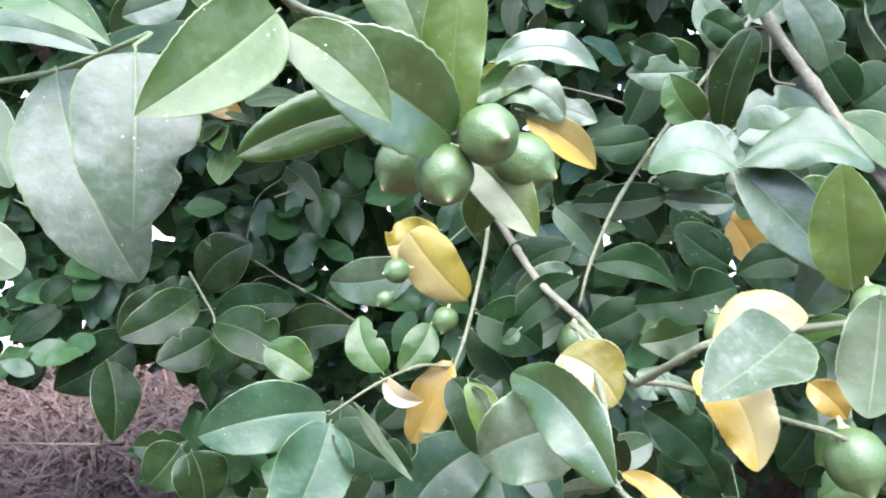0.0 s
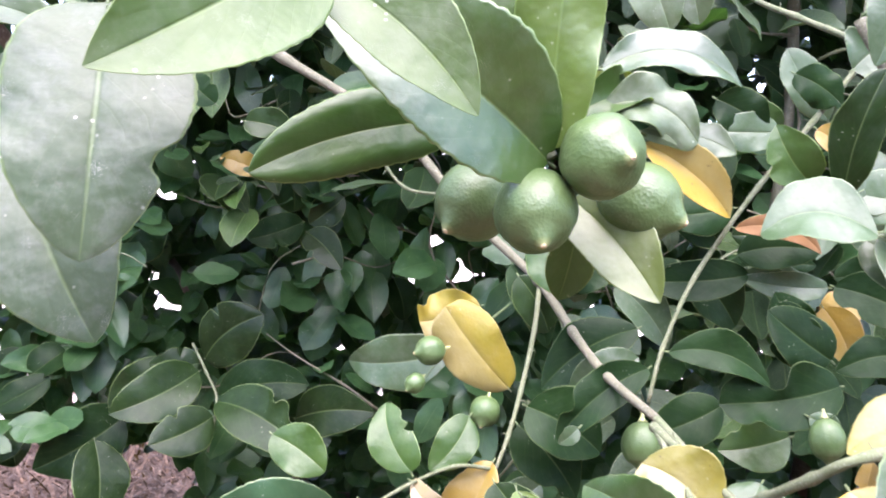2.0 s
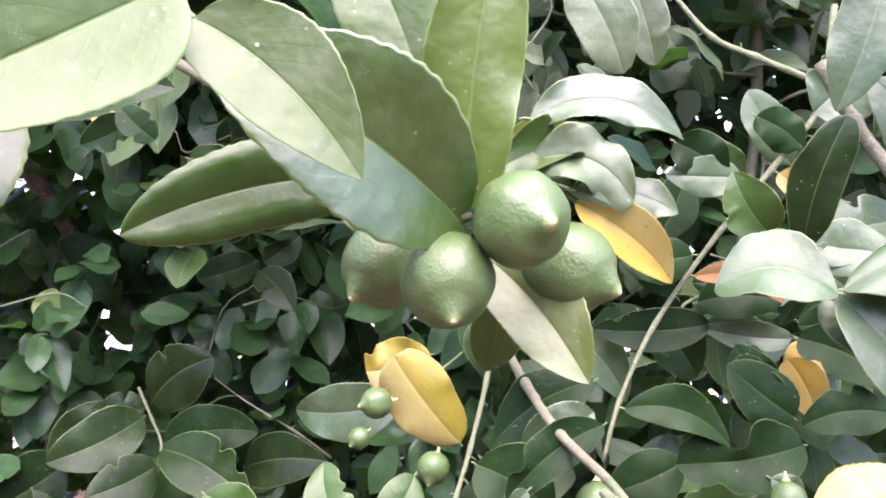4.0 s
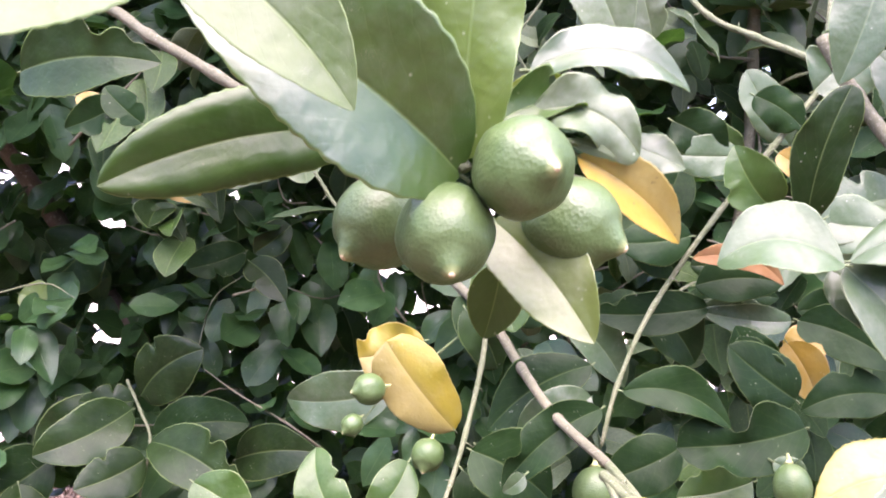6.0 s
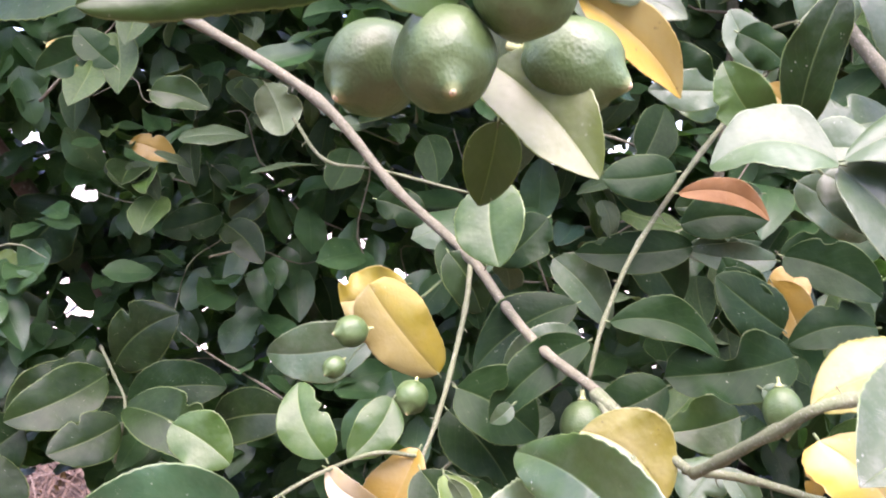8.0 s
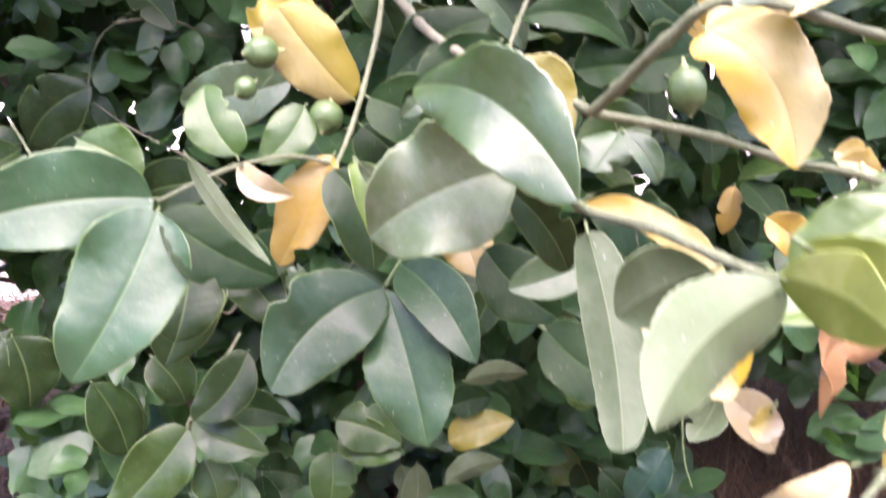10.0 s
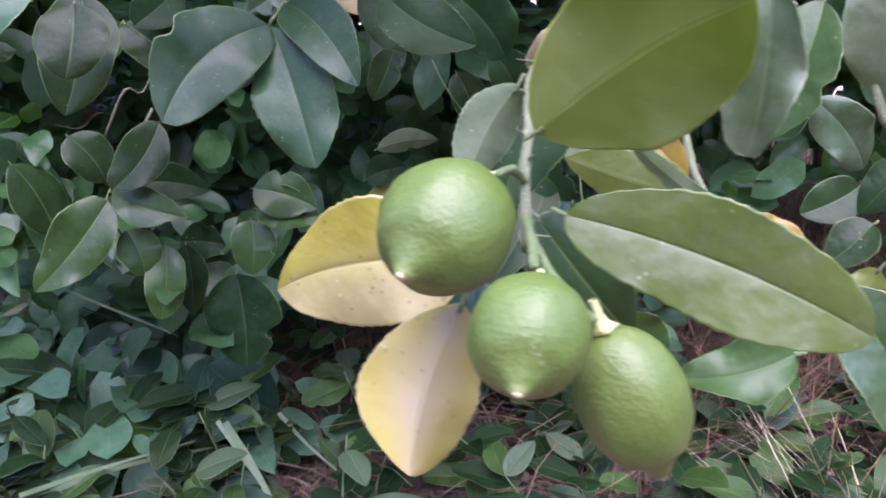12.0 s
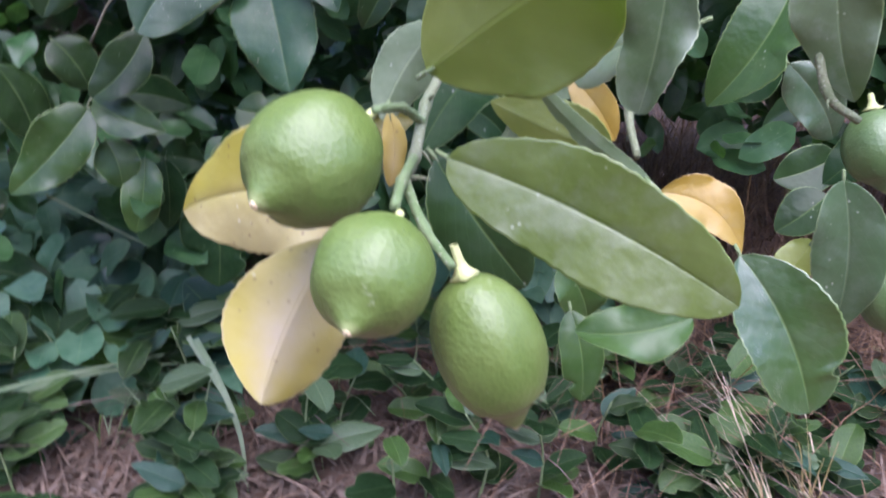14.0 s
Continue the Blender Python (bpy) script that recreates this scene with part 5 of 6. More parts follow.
leaf(TREE, "green", (0.429, 1.500, 1.617), (0.334, 1.500, 1.639), (0.032, -0.990, 0.135), 0.079, 0.05, 0.05, 11)
leaf(TREE, "dusty", (0.471, 1.450, 1.631), (0.412, 1.450, 1.724), (0.112, -0.991, 0.071), 0.061, 0.05, 0.05, 11)
leaf(TREE, "dusty", (0.437, 1.300, 1.676), (0.503, 1.300, 1.727), (-0.117, -0.982, 0.150), 0.085, 0.03, 0.05, 11)
leaf(TREE, "dusty", (0.456, 1.200, 1.700), (0.514, 1.200, 1.592), (0.046, -0.999, 0.025), 0.066, 0.05, 0.05, 11)
leaf(TREE, "dark", (0.546, 1.200, 1.560), (0.497, 1.200, 1.634), (-0.096, -0.993, -0.063), 0.059, 0.05, 0.05, 11)
leaf(TREE, "dark", (0.601, 1.200, 1.595), (0.547, 1.200, 1.553), (-0.323, -0.919, 0.224), 0.081, 0.05, 0.05, 11)
leaf(TREE, "green", (0.504, 1.150, 1.541), (0.566, 1.100, 1.473), (-0.161, -0.858, 0.488), 0.058, 0.05, 0.10, 13)
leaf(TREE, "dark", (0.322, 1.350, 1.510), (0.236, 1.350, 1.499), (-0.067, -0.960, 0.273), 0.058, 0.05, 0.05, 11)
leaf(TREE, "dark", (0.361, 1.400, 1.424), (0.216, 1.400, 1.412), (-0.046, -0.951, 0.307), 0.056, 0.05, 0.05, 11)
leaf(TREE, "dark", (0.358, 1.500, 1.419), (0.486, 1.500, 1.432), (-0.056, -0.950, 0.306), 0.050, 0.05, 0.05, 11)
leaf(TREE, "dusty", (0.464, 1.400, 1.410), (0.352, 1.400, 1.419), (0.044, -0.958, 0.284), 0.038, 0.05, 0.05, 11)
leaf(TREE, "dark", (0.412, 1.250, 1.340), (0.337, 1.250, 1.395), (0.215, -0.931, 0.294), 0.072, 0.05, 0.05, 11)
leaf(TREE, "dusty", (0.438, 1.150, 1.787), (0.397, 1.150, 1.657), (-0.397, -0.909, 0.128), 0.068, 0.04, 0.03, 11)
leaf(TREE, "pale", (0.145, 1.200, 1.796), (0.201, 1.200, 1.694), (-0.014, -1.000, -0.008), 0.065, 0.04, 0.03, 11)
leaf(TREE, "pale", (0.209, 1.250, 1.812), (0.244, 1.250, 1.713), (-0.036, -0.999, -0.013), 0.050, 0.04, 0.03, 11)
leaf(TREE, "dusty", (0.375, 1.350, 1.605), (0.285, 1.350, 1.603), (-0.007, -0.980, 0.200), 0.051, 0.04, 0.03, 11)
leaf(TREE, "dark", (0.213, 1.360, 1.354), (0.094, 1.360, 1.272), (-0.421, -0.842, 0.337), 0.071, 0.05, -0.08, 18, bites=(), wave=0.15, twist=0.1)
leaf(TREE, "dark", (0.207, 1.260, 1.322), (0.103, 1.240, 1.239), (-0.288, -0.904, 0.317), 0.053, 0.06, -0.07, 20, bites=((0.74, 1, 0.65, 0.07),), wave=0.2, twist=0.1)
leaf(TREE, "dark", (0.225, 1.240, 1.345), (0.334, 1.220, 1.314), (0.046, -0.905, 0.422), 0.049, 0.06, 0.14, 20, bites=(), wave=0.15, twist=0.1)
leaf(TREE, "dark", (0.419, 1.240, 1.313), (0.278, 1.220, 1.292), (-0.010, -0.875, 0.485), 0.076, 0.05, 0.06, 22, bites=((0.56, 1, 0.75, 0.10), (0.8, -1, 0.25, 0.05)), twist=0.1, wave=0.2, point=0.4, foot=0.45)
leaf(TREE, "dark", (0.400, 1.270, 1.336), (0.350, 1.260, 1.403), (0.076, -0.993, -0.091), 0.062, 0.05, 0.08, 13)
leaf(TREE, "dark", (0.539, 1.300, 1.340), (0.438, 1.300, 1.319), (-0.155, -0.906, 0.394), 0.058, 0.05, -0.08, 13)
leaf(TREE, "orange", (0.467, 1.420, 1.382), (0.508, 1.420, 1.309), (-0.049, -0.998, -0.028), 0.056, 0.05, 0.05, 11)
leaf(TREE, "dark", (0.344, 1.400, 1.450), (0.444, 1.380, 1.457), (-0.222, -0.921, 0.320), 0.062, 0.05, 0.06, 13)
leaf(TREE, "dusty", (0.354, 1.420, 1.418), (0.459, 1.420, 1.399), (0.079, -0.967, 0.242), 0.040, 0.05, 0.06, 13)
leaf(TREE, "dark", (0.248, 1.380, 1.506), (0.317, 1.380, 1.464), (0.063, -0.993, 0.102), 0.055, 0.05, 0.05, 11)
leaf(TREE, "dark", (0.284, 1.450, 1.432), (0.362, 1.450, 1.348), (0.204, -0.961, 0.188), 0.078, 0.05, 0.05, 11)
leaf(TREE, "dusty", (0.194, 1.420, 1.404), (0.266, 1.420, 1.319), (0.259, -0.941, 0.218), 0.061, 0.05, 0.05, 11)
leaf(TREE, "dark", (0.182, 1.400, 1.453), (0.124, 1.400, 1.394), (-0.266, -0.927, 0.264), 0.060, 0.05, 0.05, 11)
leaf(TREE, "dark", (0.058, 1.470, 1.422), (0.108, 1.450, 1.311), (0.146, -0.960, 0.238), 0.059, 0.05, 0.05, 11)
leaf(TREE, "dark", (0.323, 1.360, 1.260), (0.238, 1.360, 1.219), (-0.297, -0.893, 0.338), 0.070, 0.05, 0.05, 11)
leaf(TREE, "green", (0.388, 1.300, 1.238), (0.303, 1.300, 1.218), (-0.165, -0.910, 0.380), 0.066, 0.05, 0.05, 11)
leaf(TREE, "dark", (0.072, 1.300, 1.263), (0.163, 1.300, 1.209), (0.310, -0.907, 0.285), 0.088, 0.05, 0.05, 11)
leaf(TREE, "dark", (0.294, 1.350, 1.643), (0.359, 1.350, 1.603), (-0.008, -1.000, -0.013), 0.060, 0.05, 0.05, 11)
leaf(TREE, "dark", (0.406, 1.400, 1.684), (0.469, 1.400, 1.644), (0.048, -0.996, 0.078), 0.056, 0.05, 0.05, 11)
leaf(TREE, "orange", (0.419, 1.350, 1.610), (0.460, 1.350, 1.574), (0.058, -0.996, 0.066), 0.036, 0.05, 0.05, 11)
leaf(TREE, "brown", (0.325, 1.350, 1.485), (0.433, 1.350, 1.457), (0.088, -0.978, 0.189), 0.032, 0.12, 0.12, 21)
leaf(TREE, "dusty", (0.331, 1.000, 1.487), (0.379, 0.980, 1.438), (-0.045, -0.940, 0.339), 0.054, 0.05, 0.05, 11)
leaf(TREE, "dusty", (0.393, 1.180, 1.522), (0.470, 1.150, 1.518), (-0.300, -0.873, 0.386), 0.062, 0.05, 0.05, 11)
leaf(TREE, "dusty", (0.349, 1.060, 1.528), (0.312, 1.060, 1.499), (-0.378, -0.790, 0.483), 0.044, 0.05, 0.05, 11)
leaf(TREE, "dark", (0.451, 1.350, 1.416), (0.544, 1.300, 1.372), (-0.263, -0.925, 0.273), 0.066, 0.05, 0.06, 11)
leaf(TREE, "sheen", (0.180, 0.820, 1.211), (0.095, 0.960, 1.277), (-0.366, -0.920, 0.138), 0.068, 0.05, -0.12, 19, bites=(), twist=0)
leaf(TREE, "pale", (0.172, 0.970, 1.216), (0.063, 1.020, 1.157), (-0.479, -0.852, 0.213), 0.103, 0.10, -0.05, 11, bites=(), wave=0.3, toothed=0.012)
leaf(TREE, "ygreen", (0.214, 0.990, 1.233), (0.154, 1.020, 1.280), (-0.126, -0.898, 0.421), 0.070, 0.08, -0.12, 15, bites=((0.85, -1, 0.35, 0.05),), point=0.45, foot=0.5)
leaf(TREE, "yellow", (0.196, 0.870, 1.202), (0.252, 0.770, 1.173), (-0.299, -0.412, 0.860), 0.024, 0.05, 0.06, 17)
leaf(TREE, "pale", (0.175, 0.780, 1.200), (0.181, 0.720, 1.097), (0.532, 0.739, -0.413), 0.032, 0.05, -0.02, 16, bites=(), foot=0.3, point=0.32, wave=0.08, twist=0)
leaf(TREE, "pale", (0.207, 0.620, 1.205), (0.148, 0.590, 1.162), (-0.070, 0.960, -0.270), 0.039, 0.08, 0.08, 12)
leaf(TREE, "dusty", (0.196, 0.660, 1.203), (0.168, 0.700, 1.173), (0.698, 0.675, 0.242), 0.038, 0.06, 0.05, 8)
leaf(TREE, "gold", (0.204, 0.780, 1.164), (0.268, 0.780, 1.107), (0.100, -0.914, 0.392), 0.056, 0.06, 0.05, 13, bites=(), foot=0.5, point=0.5, twist=0, wave=0.1)
leaf(TREE, "orange", (0.269, 0.820, 1.111), (0.275, 0.820, 1.094), (-0.027, -1.000, -0.010), 0.016, 0.05, 0.05, 11)
leaf(TREE, "ygreen", (0.389, 0.920, 1.346), (0.300, 0.940, 1.318), (-0.353, -0.662, 0.661), 0.061, 0.06, -0.10, 15)
leaf(TREE, "chalky", (0.335, 0.820, 1.355), (0.233, 0.740, 1.317), (0.098, -0.524, 0.846), 0.081, 0.05, 0.05, 13)
leaf(TREE, "amber", (0.269, 0.860, 1.312), (0.303, 0.800, 1.232), (-0.280, -0.781, 0.558), 0.061, 0.10, 0.12, 7, bites=(), point=0.62, foot=0.42, wave=0.3)
leaf(TREE, "yellow", (0.610, 1.300, 1.203), (0.660, 1.300, 1.183), (0.056, -0.988, 0.144), 0.040, 0.05, 0.05, 11)
leaf(TREE, "dusty", (0.290, 1.080, 1.237), (0.314, 1.060, 1.194), (-0.012, -0.911, 0.412), 0.026, 0.05, 0.05, 13)
leaf(TREE, "dusty", (0.295, 1.120, 1.235), (0.265, 1.100, 1.201), (-0.329, -0.648, 0.688), 0.050, 0.05, 0.05, 11)
leaf(TREE, "dusty", (0.121, 1.200, 1.264), (0.100, 1.200, 1.246), (-0.132, -0.980, 0.147), 0.019, 0.05, 0.05, 11)
leaf(TREE, "deep", (0.183, 1.050, 1.190), (0.242, 1.080, 1.114), (0.327, -0.938, -0.112), 0.045, 0.05, 0.05, 11)
leaf(TREE, "dark", (0.281, 1.150, 1.171), (0.363, 1.150, 1.099), (0.235, -0.934, 0.269), 0.078, 0.05, 0.05, 11)
leaf(TREE, "dusty", (0.314, 1.250, 1.089), (0.220, 1.250, 1.058), (-0.254, -0.869, 0.425), 0.053, 0.05, 0.05, 11)
leaf(TREE, "green", (0.108, 1.350, 1.489), (0.115, 1.300, 1.396), (-0.405, -0.881, 0.244), 0.086, 0.04, -0.05, 7)
leaf(TREE, "green", (0.708, 1.500, 1.032), (0.656, 1.500, 0.950), (-0.513, -0.839, 0.180), 0.068, 0.05, 0.05, 11)
leaf(TREE, "dark", (0.686, 1.600, 0.988), (0.630, 1.600, 0.900), (-0.488, -0.856, 0.172), 0.077, 0.05, 0.05, 11)
leaf(TREE, "green", (0.540, 1.100, 1.112), (0.488, 1.100, 1.069), (-0.465, -0.688, 0.558), 0.052, 0.05, 0.05, 11)
leaf(TREE, "fresh", (0.463, 0.950, 1.119), (0.331, 0.900, 1.113), (0.149, -0.507, 0.849), 0.042, 0.05, 0.05, 13)
leaf(TREE, "dusty", (0.464, 1.350, 1.503), (0.550, 1.350, 1.438), (-0.073, -0.993, -0.098), 0.064, 0.05, 0.05, 11)
leaf(TREE, "green", (0.467, 1.050, 1.459), (0.409, 1.050, 1.447), (-0.037, -0.982, 0.188), 0.053, 0.05, 0.05, 11)
leaf(TREE, "pale", (0.421, 1.000, 1.424), (0.406, 1.000, 1.385), (-0.469, -0.864, 0.181), 0.048, 0.05, 0.05, 11)
leaf(TREE, "deep", (0.463, 1.450, 1.493), (0.351, 1.450, 1.472), (-0.049, -0.965, 0.258), 0.056, 0.05, 0.05, 11)
leaf(TREE, "dark", (0.399, 1.280, 1.349), (0.354, 1.280, 1.414), (-0.131, -0.987, -0.090), 0.057, 0.05, 0.05, 11)
leaf(TREE, "dark", (0.658, 1.500, 1.451), (0.511, 1.500, 1.416), (-0.126, -0.946, 0.298), 0.073, 0.05, 0.05, 11)
leaf(TREE, "orange", (0.514, 1.450, 1.396), (0.483, 1.450, 1.348), (-0.530, -0.827, 0.189), 0.054, 0.05, 0.05, 11)
leaf(TREE, "dusty", (0.371, 1.200, 1.286), (0.408, 1.200, 1.261), (0.137, -0.970, 0.202), 0.028, 0.05, 0.05, 11)
leaf(TREE, "teal", (-0.128, 1.140, 1.174), (-0.282, 1.100, 1.156), (0.198, -0.860, 0.250), 0.089, 0.05, -0.05, 8, bites=(), twist=0)
leaf(TREE, "teal", (-0.122, 1.120, 1.165), (-0.184, 1.050, 1.033), (0.111, -0.899, 0.424), 0.095, 0.04, 0.05, 8, bites=(), twist=0)
leaf(TREE, "dark", (-0.118, 1.120, 1.163), (-0.018, 1.120, 1.103), (0.293, -0.825, 0.483), 0.069, 0.05, -0.08, 11)
leaf(TREE, "pale", (-0.076, 1.020, 1.221), (-0.014, 1.000, 1.140), (0.085, 0.981, -0.176), 0.015, 0.03, 0.05, 3, bites=(), twist=0)
leaf(TREE, "orange", (0.032, 1.270, 1.202), (-0.026, 1.260, 1.086), (-0.542, -0.819, 0.188), 0.068, 0.04, 0.05, 26)
leaf(TREE, "cream", (-0.059, 1.200, 1.198), (-0.006, 1.190, 1.170), (0.118, -0.946, 0.303), 0.028, 0.15, -0.18, 17)
leaf(TREE, "green", (-0.060, 1.200, 1.208), (-0.093, 1.240, 1.275), (0.002, -0.949, 0.314), 0.053, 0.06, 0.10, 15)
leaf(TREE, "green", (0.003, 1.280, 1.253), (-0.041, 1.250, 1.195), (0.005, -0.962, 0.273), 0.050, 0.06, 0.08, 13)
leaf(TREE, "mustard", (0.057, 1.420, 1.258), (-0.032, 1.420, 1.366), (0.100, -0.990, 0.100), 0.086, 0.04, 0.03, 8, bites=(), twist=0, point=0.36, foot=0.5, cup=-0.2, wave=0.12)
leaf(TREE, "mustard", (0.015, 1.440, 1.366), (-0.067, 1.440, 1.341), (-0.006, -0.970, 0.245), 0.078, 0.04, 0.05, 11, bites=((0.85, 1, 0.4, 0.07), (0.7, -1, 0.35, 0.06)), point=0.35, wave=0.3)
leaf(TREE, "mustard", (-0.006, 1.435, 1.300), (-0.055, 1.435, 1.331), (0.237, 0.971, 0.027), 0.06, 0.04, 0.05, 8, bites=(), point=0.35, wave=0.25)
leaf(TREE, "dusty", (-0.023, 1.560, 1.281), (-0.183, 1.620, 1.251), (0.162, -0.971, 0.174), 0.085, 0.05, 0.05, 11, bites=())
leaf(TREE, "fresh", (0.054, 1.160, 1.205), (0.069, 1.140, 1.133), (0.184, -0.936, 0.299), 0.041, 0.05, 0.12, 17)
leaf(TREE, "pale", (0.058, 1.140, 1.206), (0.080, 1.130, 1.170), (0.368, 0.929, -0.034), 0.017, 0.05, -0.05, 8)
leaf(TREE, "deep", (0.033, 1.220, 1.193), (0.072, 1.200, 1.091), (0.209, -0.942, 0.263), 0.073, 0.05, 0.10, 11)
leaf(TREE, "dark", (0.065, 1.340, 1.230), (0.139, 1.320, 1.146), (0.170, -0.963, 0.210), 0.081, 0.05, 0.05, 11)
leaf(TREE, "dusty", (0.084, 1.400, 1.244), (0.148, 1.380, 1.179), (0.110, -0.968, 0.224), 0.068, 0.05, 0.05, 11)
leaf(TREE, "dusty", (0.127, 1.330, 1.276), (0.209, 1.330, 1.322), (-0.214, -0.954, 0.210), 0.067, 0.05, -0.05, 11)
leaf(TREE, "deep", (0.066, 1.450, 1.407), (0.110, 1.450, 1.332), (0.157, -0.983, 0.091), 0.061, 0.05, 0.05, 11)
leaf(TREE, "green", (-0.235, 1.300, 1.217), (-0.167, 1.280, 1.179), (0.049, -0.947, 0.318), 0.061, 0.05, 0.05, 11)
leaf(TREE, "dark", (-0.031, 1.600, 1.475), (0.039, 1.600, 1.447), (0.059, -0.987, 0.147), 0.056, 0.05, 0.05, 11)
leaf(TREE, "teal", (0.090, 1.400, 1.027), (-0.044, 1.320, 0.925), (0.023, -0.924, 0.381), 0.118, 0.06, -0.12, 13, bites=((0.55, 1, 0.25, 0.06),))
leaf(TREE, "teal", (0.094, 1.400, 1.024), (0.136, 1.290, 0.863), (-0.240, -0.920, 0.311), 0.103, 0.05, 0.03, 7, bites=(), twist=0)
leaf(TREE, "teal", (0.115, 1.420, 1.052), (0.194, 1.300, 0.959), (-0.220, -0.862, 0.457), 0.075, 0.06, 0.06, 13, bites=())
leaf(TREE, "deep", (-0.113, 1.550, 1.026), (-0.041, 1.500, 0.959), (0.020, -0.921, 0.389), 0.071, 0.05, 0.05, 11)
leaf(TREE, "deep", (-0.143, 1.400, 1.063), (-0.155, 1.350, 0.978), (0.002, -0.952, 0.307), 0.089, 0.05, 0.05, 11)
leaf(TREE, "dusty", (-0.004, 1.500, 1.023), (-0.035, 1.500, 1.008), (-0.156, -0.971, 0.183), 0.047, 0.05, 0.05, 11)
leaf(TREE, "dusty", (0.122, 1.600, 1.073), (0.055, 1.600, 1.030), (-0.190, -0.937, 0.292), 0.059, 0.05, 0.05, 11)
leaf(TREE, "yellow", (0.186, 1.500, 1.093), (0.217, 1.450, 1.028), (-0.072, -0.926, 0.370), 0.073, 0.05, 0.05, 11)
leaf(TREE, "dark", (0.218, 1.400, 1.075), (0.302, 1.350, 0.997), (-0.062, -0.951, 0.302), 0.085, 0.05, -0.08, 11)
leaf(TREE, "green", (0.435, 1.300, 0.984), (0.477, 1.300, 0.934), (-0.049, -0.998, -0.040), 0.051, 0.05, 0.05, 11)
leaf(TREE, "dark", (0.479, 1.600, 0.940), (0.528, 1.600, 0.858), (-0.079, -0.996, -0.046), 0.066, 0.05, 0.05, 11)
leaf(TREE, "dark", (0.724, 1.700, 0.931), (0.712, 1.700, 0.824), (-0.493, -0.868, 0.057), 0.091, 0.05, 0.05, 11)
leaf(TREE, "dusty", (0.488, 1.300, 0.922), (0.456, 1.300, 0.852), (0.178, 0.981, -0.081), 0.050, 0.05, -0.12, 8)
leaf(TREE, "orange", (0.633, 1.500, 1.096), (0.701, 1.500, 1.032), (0.030, -0.999, 0.032), 0.058, 0.06, 0.05, 13)
leaf(TREE, "orange", (0.627, 1.600, 1.128), (0.612, 1.600, 1.056), (-0.631, -0.764, 0.134), 0.037, 0.06, 0.05, 13)
leaf(TREE, "brown", (0.407, 0.860, 1.105), (0.342, 0.820, 1.071), (-0.300, -0.850, 0.350), 0.04, 0.05, -0.28, 34, bites=((0.75, 1, 0.7, 0.28), (0.72, -1, 0.6, 0.28)), wave=0.6, curl=0.3, twist=1.3, foot=0.25, point=0.6)
leaf(TREE, "yellow", (0.390, 0.800, 1.102), (0.367, 0.780, 1.038), (-0.641, -0.636, 0.430), 0.034, 0.10, 0.12, 17)
leaf(TREE, "cream", (0.303, 0.720, 1.084), (0.266, 0.740, 1.051), (-0.707, -0.542, 0.453), 0.029, 0.20, 0.25, 24)
leaf(TREE, "cream", (0.318, 0.800, 1.005), (0.282, 0.820, 0.992), (-0.554, -0.602, 0.575), 0.031, 0.10, 0.10, 17)
leaf(TREE, "yellow", (0.326, 0.850, 1.067), (0.317, 0.850, 1.044), (0.199, 0.977, -0.072), 0.022, 0.10, -0.10, 14)
leaf(TREE, "dusty", (0.350, 1.000, 0.906), (0.324, 1.000, 0.848), (0.283, 0.951, -0.126), 0.038, 0.05, -0.05, 8)
leaf(TREE, "deep", (0.360, 1.100, 0.846), (0.304, 1.050, 0.783), (-0.299, -0.599, 0.743), 0.049, 0.05, 0.05, 11)
leaf(TREE, "olive", (0.214, 0.620, 1.221), (0.251, 0.570, 1.187), (0.825, 0.559, 0.083), 0.030, 0.05, -0.05, 12)
leaf(TREE, "teal", (0.264, 0.620, 1.167), (0.294, 0.600, 1.098), (-0.091, -0.967, 0.239), 0.058, 0.05, 0.05, 13)
leaf(TREE, "dark", (0.275, 0.700, 1.031), (0.229, 0.660, 0.985), (-0.084, -0.713, 0.696), 0.043, 0.05, -0.05, 8)
leaf(TREE, "dusty", (0.274, 0.660, 1.076), (0.296, 0.600, 1.054), (0.907, 0.387, -0.167), 0.041, 0.06, -0.08, 10)
leaf(TREE, "olive", (0.221, 0.500, 1.031), (0.319, 0.455, 0.992), (-0.179, -0.980, 0.084), 0.043, 0.04, 0.05, 17, bites=(), twist=0, wave=0.05)
leaf(TREE, "olive", (0.215, 0.520, 1.058), (0.258, 0.440, 1.109), (0.717, 0.635, 0.288), 0.062, 0.10, -0.03, 8, bites=(), wave=0.15)
leaf(TREE, "pale", (0.294, 0.500, 1.112), (0.290, 0.500, 1.048), (-0.711, -0.696, 0.100), 0.028, 0.05, 0.05, 17, bites=(), wave=0.3, point=0.5, toothed=0.02)
leaf(TREE, "pale", (0.333, 0.560, 1.072), (0.288, 0.580, 1.041), (-0.507, -0.745, 0.434), 0.024, 0.06, -0.08, 13, bites=(), wave=0.4, point=0.5, toothed=0.02)
leaf(TREE, "primrose", (0.192, 0.550, 0.998), (0.110, 0.605, 0.971), (-0.350, -0.880, 0.300), 0.058, 0.05, -0.06, 10, bites=(), wave=0.15, toothed=0.012, point=0.8)
leaf(TREE, "blush", (0.181, 0.495, 1.002), (0.155, 0.455, 0.958), (-0.084, 0.916, -0.392), 0.044, 0.05, 0.04, 10, bites=(), wave=0.15, toothed=0.012, foot=0.7, point=0.72, cup=0.3, twist=0.2)
leaf(TREE, "deep", (0.223, 0.550, 1.015), (0.267, 0.550, 0.955), (0.283, -0.936, 0.207), 0.040, 0.05, -0.04, 11)
